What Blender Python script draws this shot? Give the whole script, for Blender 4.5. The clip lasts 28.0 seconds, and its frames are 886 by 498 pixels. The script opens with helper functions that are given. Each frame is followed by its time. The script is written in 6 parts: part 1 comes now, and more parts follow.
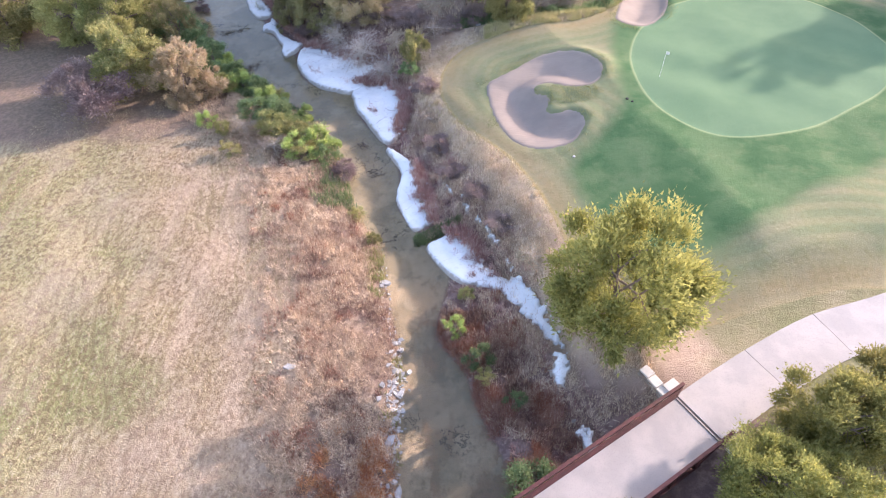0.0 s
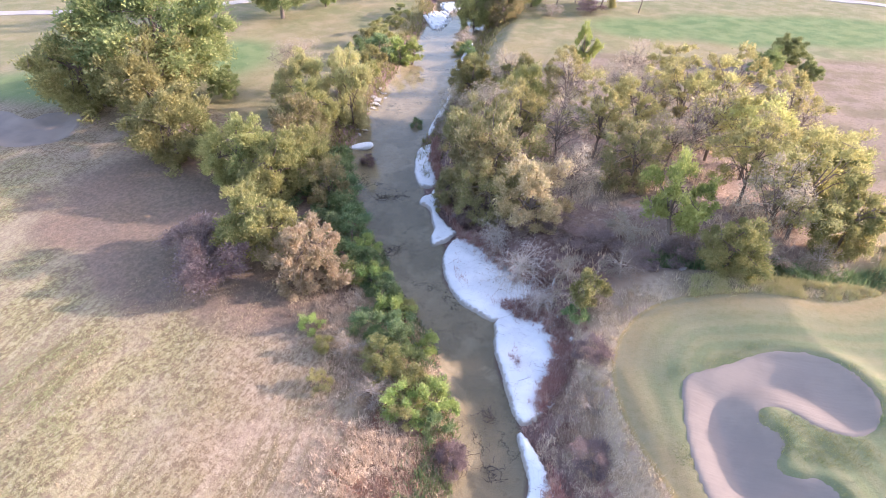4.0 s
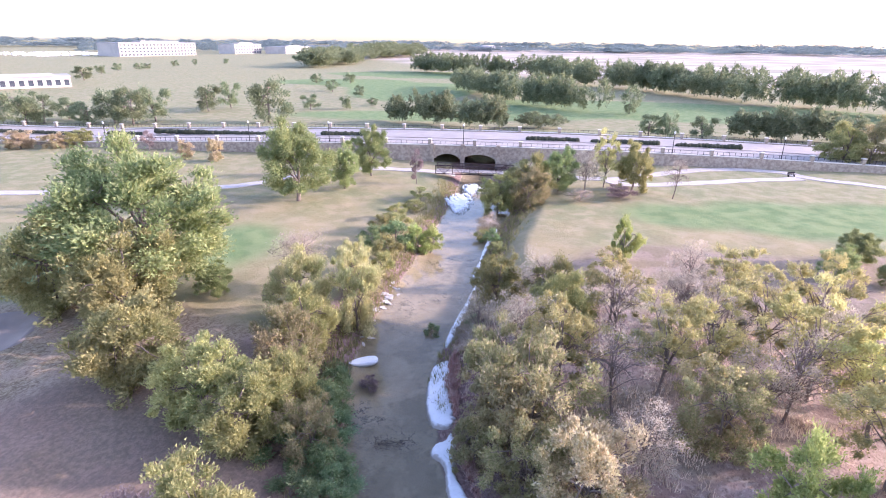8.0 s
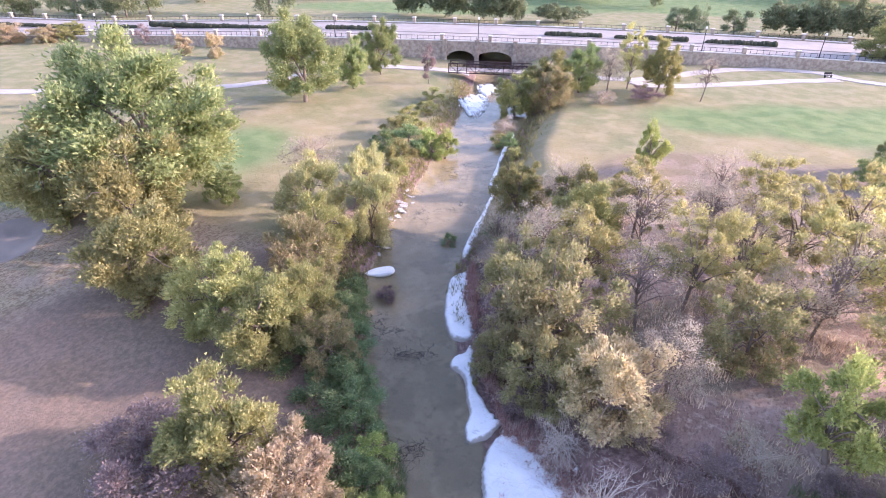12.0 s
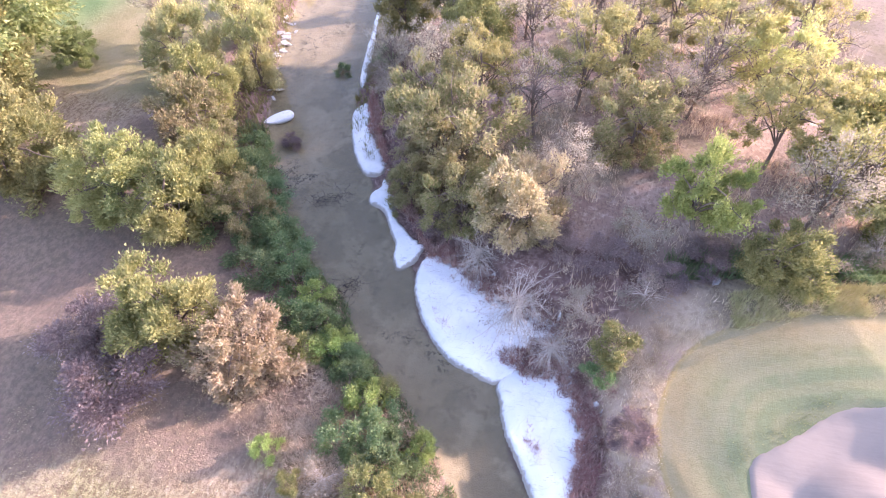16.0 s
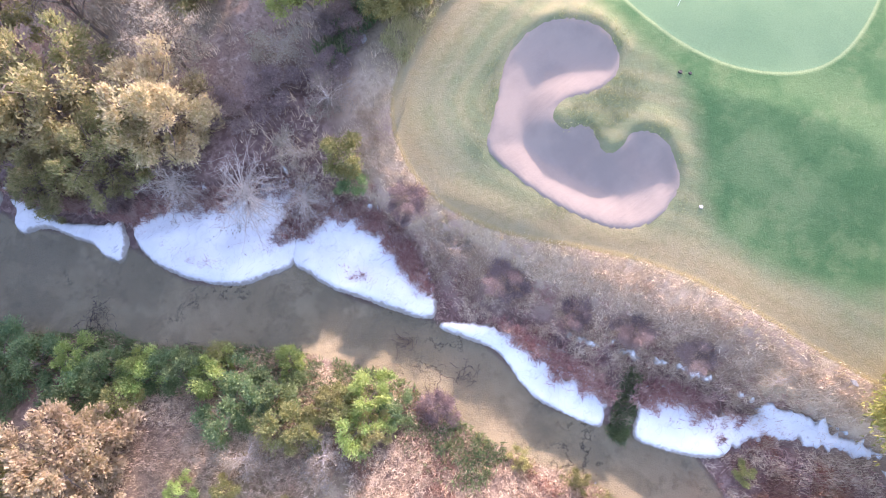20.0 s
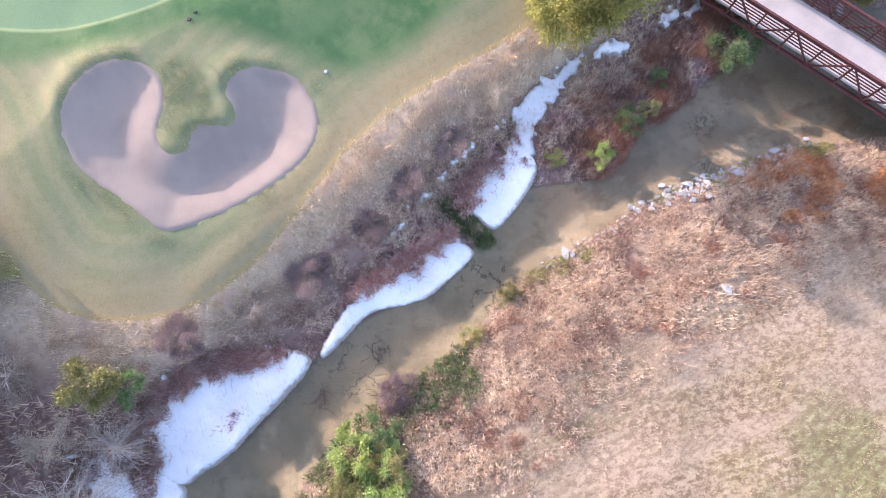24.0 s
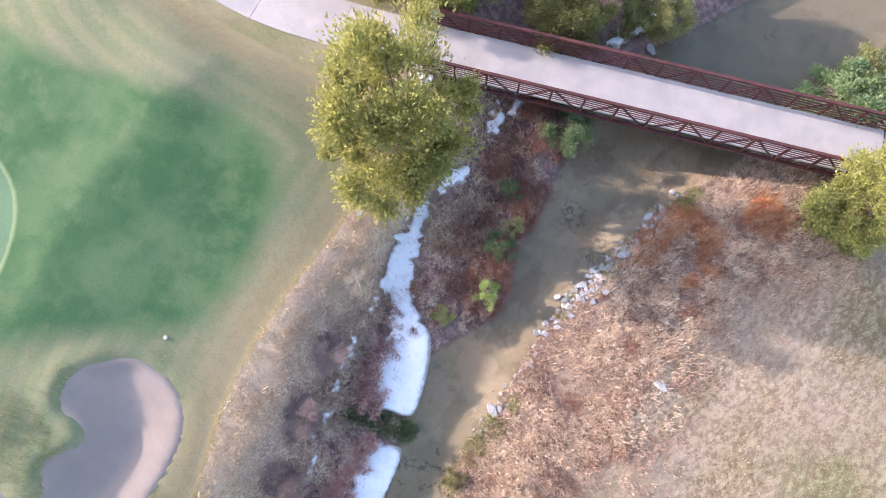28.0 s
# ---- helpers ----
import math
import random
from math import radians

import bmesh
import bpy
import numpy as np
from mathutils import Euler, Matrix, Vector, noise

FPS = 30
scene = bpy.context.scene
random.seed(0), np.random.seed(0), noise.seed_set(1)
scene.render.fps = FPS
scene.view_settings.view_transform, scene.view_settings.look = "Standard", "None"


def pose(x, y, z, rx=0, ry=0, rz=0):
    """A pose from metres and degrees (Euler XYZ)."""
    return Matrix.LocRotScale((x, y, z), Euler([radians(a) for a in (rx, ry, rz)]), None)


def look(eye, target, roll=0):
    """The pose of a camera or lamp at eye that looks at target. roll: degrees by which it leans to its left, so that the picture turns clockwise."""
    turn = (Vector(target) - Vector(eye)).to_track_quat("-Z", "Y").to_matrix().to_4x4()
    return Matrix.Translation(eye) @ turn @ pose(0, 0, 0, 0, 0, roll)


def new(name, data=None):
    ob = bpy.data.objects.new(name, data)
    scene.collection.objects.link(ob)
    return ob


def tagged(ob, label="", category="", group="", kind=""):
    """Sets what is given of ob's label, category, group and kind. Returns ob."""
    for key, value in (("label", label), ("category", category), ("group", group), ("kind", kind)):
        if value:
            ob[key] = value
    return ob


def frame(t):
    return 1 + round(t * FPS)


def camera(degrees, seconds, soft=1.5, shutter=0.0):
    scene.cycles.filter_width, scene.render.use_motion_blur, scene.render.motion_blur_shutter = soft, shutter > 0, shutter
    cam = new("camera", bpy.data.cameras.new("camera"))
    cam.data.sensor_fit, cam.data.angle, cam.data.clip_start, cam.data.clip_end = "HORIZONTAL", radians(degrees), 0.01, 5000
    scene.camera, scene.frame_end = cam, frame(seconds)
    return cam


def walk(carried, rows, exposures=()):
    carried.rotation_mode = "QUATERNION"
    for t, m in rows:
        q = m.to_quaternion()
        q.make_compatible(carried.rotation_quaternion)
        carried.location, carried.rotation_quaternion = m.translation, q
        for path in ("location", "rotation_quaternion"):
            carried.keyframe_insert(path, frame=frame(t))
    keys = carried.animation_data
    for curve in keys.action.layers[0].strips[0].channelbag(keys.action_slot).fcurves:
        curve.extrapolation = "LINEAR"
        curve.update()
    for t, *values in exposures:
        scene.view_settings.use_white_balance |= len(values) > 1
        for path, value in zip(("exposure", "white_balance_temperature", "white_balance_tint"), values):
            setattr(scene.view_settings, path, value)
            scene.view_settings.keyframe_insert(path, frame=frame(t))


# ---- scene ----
cam = camera(77.0, 28.0, soft=1.0)
PATH = [
    (0, (0.632, -0.211, 24.751), (0.547, 1.15, 23.288), -1.8),
    (0.5, (0.414, 1.921, 24.85), (0.245, 3.278, 23.39), -0.9),
    (1, (0.175, 4.077, 24.94), (-0.069, 5.427, 23.485), -0.4),
    (1.5, (-0.055, 6.281, 25.0), (-0.386, 7.64, 23.57), -0.2),
    (2, (-0.569, 8.448, 25.118), (-0.984, 9.817, 23.72), 0.1),
    (2.5, (-1.023, 10.537, 25.097), (-1.519, 11.924, 23.746), 0.4),
    (3, (-1.498, 12.434, 25.037), (-2.038, 13.854, 23.737), 0.5),
    (3.5, (-2.1, 14.169, 24.972), (-2.671, 15.628, 23.73), 0.7),
    (4, (-2.695, 15.936, 24.99), (-3.297, 17.428, 23.801), 0.7),
    (4.5, (-3.25, 17.54, 24.988), (-3.881, 19.063, 23.855), 0.6),
    (6.5, (-5.747, 23.613, 24.831), (-6.468, 25.256, 23.948), 0.7),
    (7, (-6.351, 24.938, 24.789), (-7.091, 26.606, 23.972), 0.6),
    (7.5, (-6.9, 26.323, 24.753), (-7.663, 28.012, 24.003), 0.6),
    (8, (-7.536, 27.558, 24.738), (-8.313, 29.262, 24.037), 0.6),
    (8.5, (-8.315, 28.478, 24.728), (-9.093, 30.183, 24.03), 0.6),
    (9, (-8.779, 28.96, 24.659), (-9.557, 30.665, 23.962), 0.6),
    (9.5, (-9.02, 29.072, 24.518), (-9.798, 30.776, 23.815), 0.6),
    (10, (-9.103, 29.032, 24.392), (-9.879, 30.726, 23.666), 0.6),
    (10.5, (-8.95, 29.012, 24.36), (-9.726, 30.684, 23.585), 0.5),
    (11, (-8.966, 28.867, 24.38), (-9.732, 30.506, 23.528), 0.4),
    (11.5, (-9.069, 28.89, 24.419), (-9.819, 30.49, 23.482), 0.8),
    (12, (-9.209, 28.958, 24.448), (-9.944, 30.518, 23.433), 0.7),
    (12.5, (-9.219, 29.002, 24.512), (-9.936, 30.518, 23.422), 0.7),
    (14.5, (-8.954, 29.272, 26.256), (-9.497, 30.581, 24.844), -1.8),
    (15, (-8.885, 29.262, 26.475), (-9.363, 30.534, 25.008), -2.1),
    (15.5, (-8.824, 29.254, 26.634), (-9.233, 30.521, 25.142), -2.5),
    (16, (-8.773, 29.269, 26.738), (-9.099, 30.502, 25.197), -2.8),
    (16.5, (-8.717, 29.247, 26.8), (-8.967, 30.434, 25.21), -3.1),
    (17, (-8.664, 29.245, 26.889), (-8.86, 30.375, 25.251), -3.5),
    (17.5, (-8.524, 29.168, 26.993), (-8.696, 30.242, 25.314), -4.2),
    (18, (-8.334, 29.093, 27.094), (-8.443, 30.102, 25.37), -5.4),
    (18.5, (-8.283, 29.1, 27.254), (-8.303, 30.039, 25.488), -6.7),
    (19, (-8.323, 29.192, 27.454), (-8.217, 30.037, 25.644), -7.6),
    (19.5, (-8.26, 29.56, 27.439), (-8.025, 30.276, 25.587), -8.2),
    (20, (-7.96, 29.749, 27.489), (-7.633, 30.308, 25.596), -10.0),
    (20.5, (-7.556, 29.823, 27.338), (-7.194, 30.23, 25.414), -11.6),
    (21, (-7.488, 29.65, 27.102), (-7.104, 29.933, 25.16), -11.4),
    (21.5, (-7.657, 29.364, 26.85), (-7.243, 29.542, 24.901), -9.7),
    (22, (-7.992, 29.053, 26.772), (-7.568, 29.161, 24.821), -9.5),
    (22.5, (-8.173, 28.897, 26.83), (-7.752, 28.945, 24.875), -9.1),
    (24.5, (-8.284, 28.622, 26.903), (-7.873, 28.513, 24.949), -5.5),
    (25, (-7.548, 28.298, 26.734), (-7.142, 28.147, 24.782), -3.3),
    (25.5, (-6.473, 27.78, 26.5), (-6.09, 27.572, 24.549), -0.6),
    (26, (-5.276, 26.965, 26.289), (-4.92, 26.712, 24.337), 1.4),
    (26.5, (-4.149, 25.911, 26.2), (-3.808, 25.635, 24.249), 2.0),
    (27, (-3.222, 24.611, 26.239), (-2.884, 24.336, 24.287), 0.5),
    (27.5, (-2.412, 23.25, 26.263), (-2.072, 22.983, 24.311), -1.7),
    (28, (-1.687, 21.89, 26.292), (-1.342, 21.635, 24.338), -4.2),
]
walk(cam, [(t, look(eye, target, roll)) for t, eye, target, roll in PATH], [(0.0, 2.14, 6750.0, 24.0), (4.5, 2.2, 6600.0, 28.0), (6.8, 2.36, 6100.0, 35.0), (9.0, 2.24, 6050.0, 35.0), (13.0, 2.38, 6450.0, 35.0), (16.0, 2.58, 6600.0, 35.0), (20.0, 2.46, 6550.0, 31.0),
      (25.0, 2.16, 6550.0, 25.0), (28.0, 2.12, 6450.0, 22.0)])

# ---- light ----
world = bpy.data.worlds.new("sky")
scene.world = world
world.use_nodes = True
SUN_TO = Vector((0.86, 0.51, 0.0)).normalized()
SUN_EL = radians(16.5)
wn = world.node_tree.nodes
sky = wn.new("ShaderNodeTexSky")
sky.sky_type = "NISHITA"
sky.sun_disc = False
sky.sun_elevation = SUN_EL
sky.sun_rotation = math.atan2(SUN_TO.x, SUN_TO.y)
sky.dust_density = 1.4
sky.air_density = 0.9
wn["Background"].inputs[1].default_value = 0.15
world.node_tree.links.new(sky.outputs[0], wn["Background"].inputs[0])
sun = new("sun", bpy.data.lights.new("sun", "SUN"))
sun.data.energy, sun.data.angle, sun.data.color = 1.75, radians(0.6), (1.0, 0.92, 0.84)
sun.matrix_world = look((SUN_TO.x * 100 * math.cos(SUN_EL), SUN_TO.y * 100 * math.cos(SUN_EL), 100 * math.sin(SUN_EL)), (0, 0, 0))

rng = np.random.default_rng(7)


# ---- materials ----
class Nodes:
    """A short way to write node materials."""

    def __init__(self, name):
        self.mat = bpy.data.materials.new(name)
        self.mat.use_nodes = True
        self.tree = self.mat.node_tree
        self.bsdf = self.tree.nodes["Principled BSDF"]
        self.coord = self.tree.nodes.new("ShaderNodeTexCoord")

    def add(self, kind, **inputs):
        n = self.tree.nodes.new(kind)
        for k, v in inputs.items():
            self.put(n.inputs[k.replace("_", " ")], v)
        return n

    def put(self, socket, v):
        if isinstance(v, bpy.types.NodeSocket):
            self.tree.links.new(v, socket)
        else:
            socket.default_value = v

    def noise(self, scale, detail=4.0, rough=0.55, where="Object", stretch=None):
        n = self.add("ShaderNodeTexNoise", Scale=scale, Detail=detail, Roughness=rough)
        vec = self.coord.outputs[where]
        if stretch:
            m = self.add("ShaderNodeMapping", Vector=vec)
            m.inputs["Rotation"].default_value = (0, 0, radians(stretch[2]))
            m.inputs["Scale"].default_value = (stretch[0], stretch[1], 1)
            vec = m.outputs[0]
        self.put(n.inputs["Vector"], vec)
        return n.outputs[0]

    def voronoi(self, scale, feature="F1", where="Object"):
        n = self.tree.nodes.new("ShaderNodeTexVoronoi")
        n.feature = feature
        n.inputs["Scale"].default_value = scale
        self.put(n.inputs["Vector"], self.coord.outputs[where])
        return n

    def math(self, op, a, b=0.0, c=0.0):
        n = self.tree.nodes.new("ShaderNodeMath")
        n.operation = op
        for s, v in zip(n.inputs, (a, b, c)):
            self.put(s, v)
        return n.outputs[0]

    def step(self, v, lo, hi):
        n = self.tree.nodes.new("ShaderNodeMapRange")
        n.interpolation_type = "SMOOTHSTEP"
        for k, x in zip(("Value", "From Min", "From Max"), (v, lo, hi)):
            self.put(n.inputs[k], x)
        return n.outputs[0]

    def mix(self, f, a, b, blend="MIX"):
        n = self.tree.nodes.new("ShaderNodeMix")
        n.data_type, n.blend_type = "RGBA", blend
        self.put(n.inputs[0], f)
        for s, v in ((n.inputs[6], a), (n.inputs[7], b)):
            self.put(s, (*v, 1) if isinstance(v, tuple) and len(v) == 3 else v)
        return n.outputs[2]

    def attr(self, name):
        n = self.tree.nodes.new("ShaderNodeAttribute")
        n.attribute_name = name
        return n.outputs["Fac"]

    def bump(self, height, strength=0.5, distance=0.05):
        b = self.add("ShaderNodeBump", Strength=strength, Distance=distance, Height=height)
        self.put(self.bsdf.inputs["Normal"], b.outputs[0])

    def done(self, colour, rough=0.9, metal=0.0, spec=0.3):
        self.put(self.bsdf.inputs["Base Color"], (*colour, 1) if isinstance(colour, tuple) and len(colour) == 3 else colour)
        self.put(self.bsdf.inputs["Roughness"], rough)
        self.bsdf.inputs["Metallic"].default_value = metal
        self.bsdf.inputs["Specular IOR Level"].default_value = spec
        return self.mat


def plain(name, a, b, scale=3.0, rough=0.85, metal=0.0, fine=30.0, bump=0.3, dist=0.02, spec=0.3):
    """A surface of two tones, patchy at one scale and grainy at another."""
    n = Nodes(name)
    c = n.mix(n.step(n.noise(scale), 0.35, 0.65), a, b)
    g = n.noise(fine, 3.0)
    c = n.mix(n.math("MULTIPLY", n.step(g, 0.45, 0.8), 0.3), c, tuple(0.45 * v for v in a))
    n.bump(g, bump, dist)
    return n.done(c, rough, metal, spec)


def leaf_mat(name, a, b, c):
    """Leaves: three tones, leaf by leaf and bough by bough, with light coming through."""
    n = Nodes(name)
    isl = n.tree.nodes.new("ShaderNodeNewGeometry").outputs["Random Per Island"]
    col = n.mix(n.step(n.noise(0.55, 2.0), 0.36, 0.64), a, b)
    col = n.mix(n.math("MULTIPLY", n.step(isl, 0.45, 1.0), 0.8), col, c)
    rnd = n.tree.nodes.new("ShaderNodeObjectInfo").outputs["Random"]
    hsv = n.add("ShaderNodeHueSaturation", Color=col)
    n.put(hsv.inputs["Value"], n.math("MULTIPLY_ADD", rnd, 0.35, 0.82))
    n.put(hsv.inputs["Hue"], n.math("MULTIPLY_ADD", rnd, 0.03, 0.485))
    n.done(hsv.outputs[0], 0.7, 0.0, 0.25)
    t = n.add("ShaderNodeBsdfTranslucent", Color=hsv.outputs[0])
    m = n.add("ShaderNodeMixShader")
    m.inputs[0].default_value = 0.45
    n.tree.links.new(n.bsdf.outputs[0], m.inputs[1])
    n.tree.links.new(t.outputs[0], m.inputs[2])
    n.tree.links.new(m.outputs[0], n.tree.nodes["Material Output"].inputs[0])
    return n.mat


def blade_mat(name, a, b, c):
    """Dry stems and grass: stem by stem, in drifts."""
    n = Nodes(name)
    isl = n.tree.nodes.new("ShaderNodeNewGeometry").outputs["Random Per Island"]
    col = n.mix(n.step(n.noise(0.35, 4.0), 0.42, 0.58), a, b)
    col = n.mix(n.math("MULTIPLY", n.step(n.noise(1.3, 3.0), 0.5, 0.62), 0.6), col, c)
    col = n.mix(n.step(isl, 0.55, 1.0), col, c)
    return n.done(col, 0.8, 0.0, 0.2)


def ground_mat():
    n = Nodes("ground_cover")
    big, mid, fine, grit = n.noise(0.05, 5.0), n.noise(0.35, 5.0), n.noise(2.6, 5.0, 0.65), n.noise(14.0, 4.0, 0.7)
    streak = n.noise(1.0, 4.0, 0.6, "Object", (2.6, 0.35, 12))
    wob = n.math("MULTIPLY_ADD", mid, 2.4, -1.2)
    wob2 = n.math("MULTIPLY_ADD", fine, 0.9, -0.45)
    # open dry lawn
    lawn = n.mix(n.step(big, 0.38, 0.62), (0.33, 0.27, 0.15), (0.23, 0.235, 0.12))
    lawn = n.mix(n.math("MULTIPLY", n.step(fine, 0.45, 0.7), 0.4), lawn, (0.19, 0.16, 0.085))
    lawn = n.mix(n.math("MULTIPLY", n.step(mid, 0.4, 0.7), 0.55), lawn, (0.42, 0.34, 0.22))
    lawn = n.mix(n.math("MULTIPLY", n.step(n.math("ADD", n.attr("away"), n.math("MULTIPLY", wob, 12.0)), -10.0, 50.0), 0.75), lawn, n.mix(n.step(mid, 0.4, 0.6), (0.235, 0.24, 0.125), (0.31, 0.285, 0.17)))
    # mown dry field west of the creek
    fld = n.mix(n.step(mid, 0.35, 0.65), (0.40, 0.30, 0.205), (0.33, 0.26, 0.155))
    fld = n.mix(n.math("MULTIPLY", n.step(streak, 0.45, 0.65), 0.6), fld, (0.46, 0.355, 0.245))
    fld = n.mix(n.math("MULTIPLY", n.step(n.math("ADD", n.attr("west"), n.math("MULTIPLY", wob, 3.0)), 13.0, 22.0), 0.85), fld, n.mix(n.step(fine, 0.4, 0.65), (0.40, 0.355, 0.18), (0.27, 0.265, 0.12)))
    patch = n.math("MULTIPLY", n.step(n.noise(0.13, 3.0), 0.5, 0.6), n.step(n.attr("west"), 10.0, 16.0))
    fld = n.mix(n.math("MULTIPLY", patch, 0.6), fld, (0.20, 0.225, 0.08))
    fld = n.mix(n.math("MULTIPLY", n.step(fine, 0.5, 0.60), 0.7), fld, (0.20, 0.14, 0.085))
    clod = n.noise(1.0, 5.0, 0.7, "Object", (6.0, 3.2, 15))
    fld = n.mix(n.math("MULTIPLY", n.step(clod, 0.49, 0.60), 0.7), fld, (0.20, 0.135, 0.085))
    fld = n.mix(n.math("MULTIPLY", n.step(clod, 0.46, 0.36), 0.45), fld, (0.56, 0.46, 0.34))
    # rows left by the mower, in drifts, along the creek
    furrow = n.math("SINE", n.math("MULTIPLY", n.math("ADD", n.attr("swath"), n.math("MULTIPLY", n.noise(0.25, 2.0), 2.2)), 8.2))
    drift = n.step(n.noise(0.12, 3.0), 0.44, 0.56)
    fld = n.mix(n.math("MULTIPLY", n.math("MULTIPLY", n.step(furrow, 0.35, 0.95), drift), 0.55), fld, (0.21, 0.165, 0.085))
    rows = n.noise(1.0, 2.0, 0.5, "Object", (0.5, 0.05, 8))
    fld = n.mix(n.math("MULTIPLY", n.step(rows, 0.48, 0.6), 0.22), fld, (0.56, 0.42, 0.33))
    fld = n.mix(n.math("MULTIPLY", n.step(n.noise(0.18, 4.0), 0.48, 0.62), 0.28), fld, (0.50, 0.38, 0.30))
    col = n.mix(n.step(n.math("ADD", n.attr("west"), wob), -1.5, 1.5), lawn, fld)
    # leaf litter under the trees
    lit = n.mix(n.step(mid, 0.4, 0.62), (0.44, 0.32, 0.265), (0.34, 0.235, 0.19))
    lit = n.mix(n.step(fine, 0.48, 0.7), lit, (0.56, 0.44, 0.36))
    lit = n.mix(n.math("MULTIPLY", n.step(n.noise(0.16, 3.0), 0.5, 0.62), 0.6), lit, (0.30, 0.25, 0.15))
    # browner litter west of the creek, with tree shade put into its colour
    lit = n.mix(n.math("MULTIPLY", n.step(n.attr("west"), 0.0, 3.0), 0.8), lit, n.mix(n.step(fine, 0.4, 0.65), (0.29, 0.205, 0.145), (0.17, 0.125, 0.085)))
    lit = n.mix(n.math("MULTIPLY", n.step(clod, 0.5, 0.6), 0.5), lit, (0.17, 0.12, 0.095))
    col = n.mix(n.step(n.math("ADD", n.attr("wood"), n.math("ADD", n.math("MULTIPLY", wob, 1.5), n.math("MULTIPLY_ADD", n.noise(0.13, 5.0, 0.6), 14.0, -7.0))), -1.6, 1.6), col, lit)
    # rough beyond the wood
    wild = n.mix(n.step(mid, 0.4, 0.62), (0.34, 0.255, 0.195), (0.26, 0.205, 0.135))
    wild = n.mix(n.math("MULTIPLY", n.step(fine, 0.5, 0.65), 0.5), wild, (0.19, 0.15, 0.10))
    col = n.mix(n.step(n.math("ADD", n.attr("rough"), n.math("MULTIPLY", wob, 1.5)), -1.5, 1.5), col, wild)
    # green fairways far off
    lush = n.mix(n.step(mid, 0.35, 0.65), (0.135, 0.215, 0.085), (0.20, 0.265, 0.115))
    col = n.mix(n.math("MULTIPLY", n.step(n.math("ADD", n.attr("lush"), wob), -2.0, 3.0), 0.9), col, lush)
    # bare building land on the horizon
    bare = n.mix(n.step(n.noise(0.012, 5.0), 0.4, 0.6), (0.50, 0.42, 0.36), (0.32, 0.29, 0.22))
    col = n.mix(n.step(n.attr("bare"), -40.0, 40.0), col, bare)
    # banks of the creek
    soil = n.mix(n.step(fine, 0.4, 0.65), (0.20, 0.125, 0.11), (0.36, 0.25, 0.215))
    soil = n.mix(n.step(n.attr("west"), 0.0, 2.0), soil, n.mix(n.step(fine, 0.42, 0.62), (0.36, 0.26, 0.19), (0.20, 0.135, 0.10)))
    soil = n.mix(n.math("MULTIPLY", n.step(mid, 0.45, 0.7), 0.6), soil, (0.22, 0.14, 0.125))
    edge = n.step(n.math("ADD", n.attr("fair"), n.math("MULTIPLY", wob, 0.8)), -4.6, -1.2)
    straw = n.mix(n.step(fine, 0.42, 0.65), (0.62, 0.48, 0.34), (0.46, 0.34, 0.23))
    straw = n.mix(n.math("MULTIPLY", n.step(mid, 0.45, 0.65), 0.7), straw, (0.52, 0.37, 0.29))
    soil = n.mix(edge, soil, straw)
    col = n.mix(n.step(n.math("ADD", n.attr("bank"), wob), -0.8, 0.8), col, soil)
    # mown turf round the green: tan rim, olive apron, deep collar, pale putting green
    fd = n.attr("fair")
    turf = n.mix(n.step(n.math("ADD", fd, wob), 0.3, 3.2), (0.36, 0.275, 0.15), (0.22, 0.24, 0.13))
    ring = n.math("SINE", n.math("MULTIPLY", n.math("ADD", fd, n.math("MULTIPLY", wob2, 0.4)), 5.2))
    turf = n.mix(n.math("MULTIPLY", n.step(ring, -0.6, 0.9), 0.34), turf, (0.36, 0.31, 0.18))
    turf = n.mix(n.math("MULTIPLY", n.step(fine, 0.4, 0.75), 0.35), turf, (0.19, 0.18, 0.07))
    turf = n.mix(n.math("MULTIPLY", n.math("MULTIPLY", n.step(n.math("ABSOLUTE", n.math("SUBTRACT", fd, 0.12)), 0.2, 0.04), 0.3), n.step(n.attr("bank"), -2.5, -0.5)), turf, (0.50, 0.35, 0.13))
    turf = n.mix(n.math("MULTIPLY", n.step(n.noise(0.3, 5.0, 0.65), 0.5, 0.62), 0.4), turf, (0.31, 0.275, 0.175))
    coll = n.mix(n.step(mid, 0.35, 0.65), (0.062, 0.145, 0.058), (0.12, 0.20, 0.088))
    coll = n.mix(n.math("MULTIPLY", n.step(n.noise(0.55, 5.0, 0.65), 0.5, 0.68), 0.4), coll, (0.19, 0.24, 0.115))
    turf = n.mix(n.step(n.math("ADD", n.attr("collar"), n.math("MULTIPLY", wob, 0.7)), -0.8, 0.9), turf, coll)
    gd = n.attr("green")
    putt = n.mix(n.step(mid, 0.3, 0.7), (0.137, 0.232, 0.125), (0.165, 0.262, 0.142))
    turf = n.mix(n.math("MULTIPLY", n.step(n.math("ABSOLUTE", gd), 0.28, 0.02), 0.6), turf, (0.40, 0.46, 0.24))
    turf = n.mix(n.step(n.math("ADD", gd, n.math("MULTIPLY", wob2, 0.12)), -0.06, 0.06), turf, putt)
    col = n.mix(n.step(n.math("ADD", fd, n.math("MULTIPLY", wob2, 0.35)), -0.08, 0.08), col, turf)
    # creek bed
    bed = n.mix(n.step(mid, 0.4, 0.6), (0.53, 0.39, 0.27), (0.62, 0.475, 0.34))
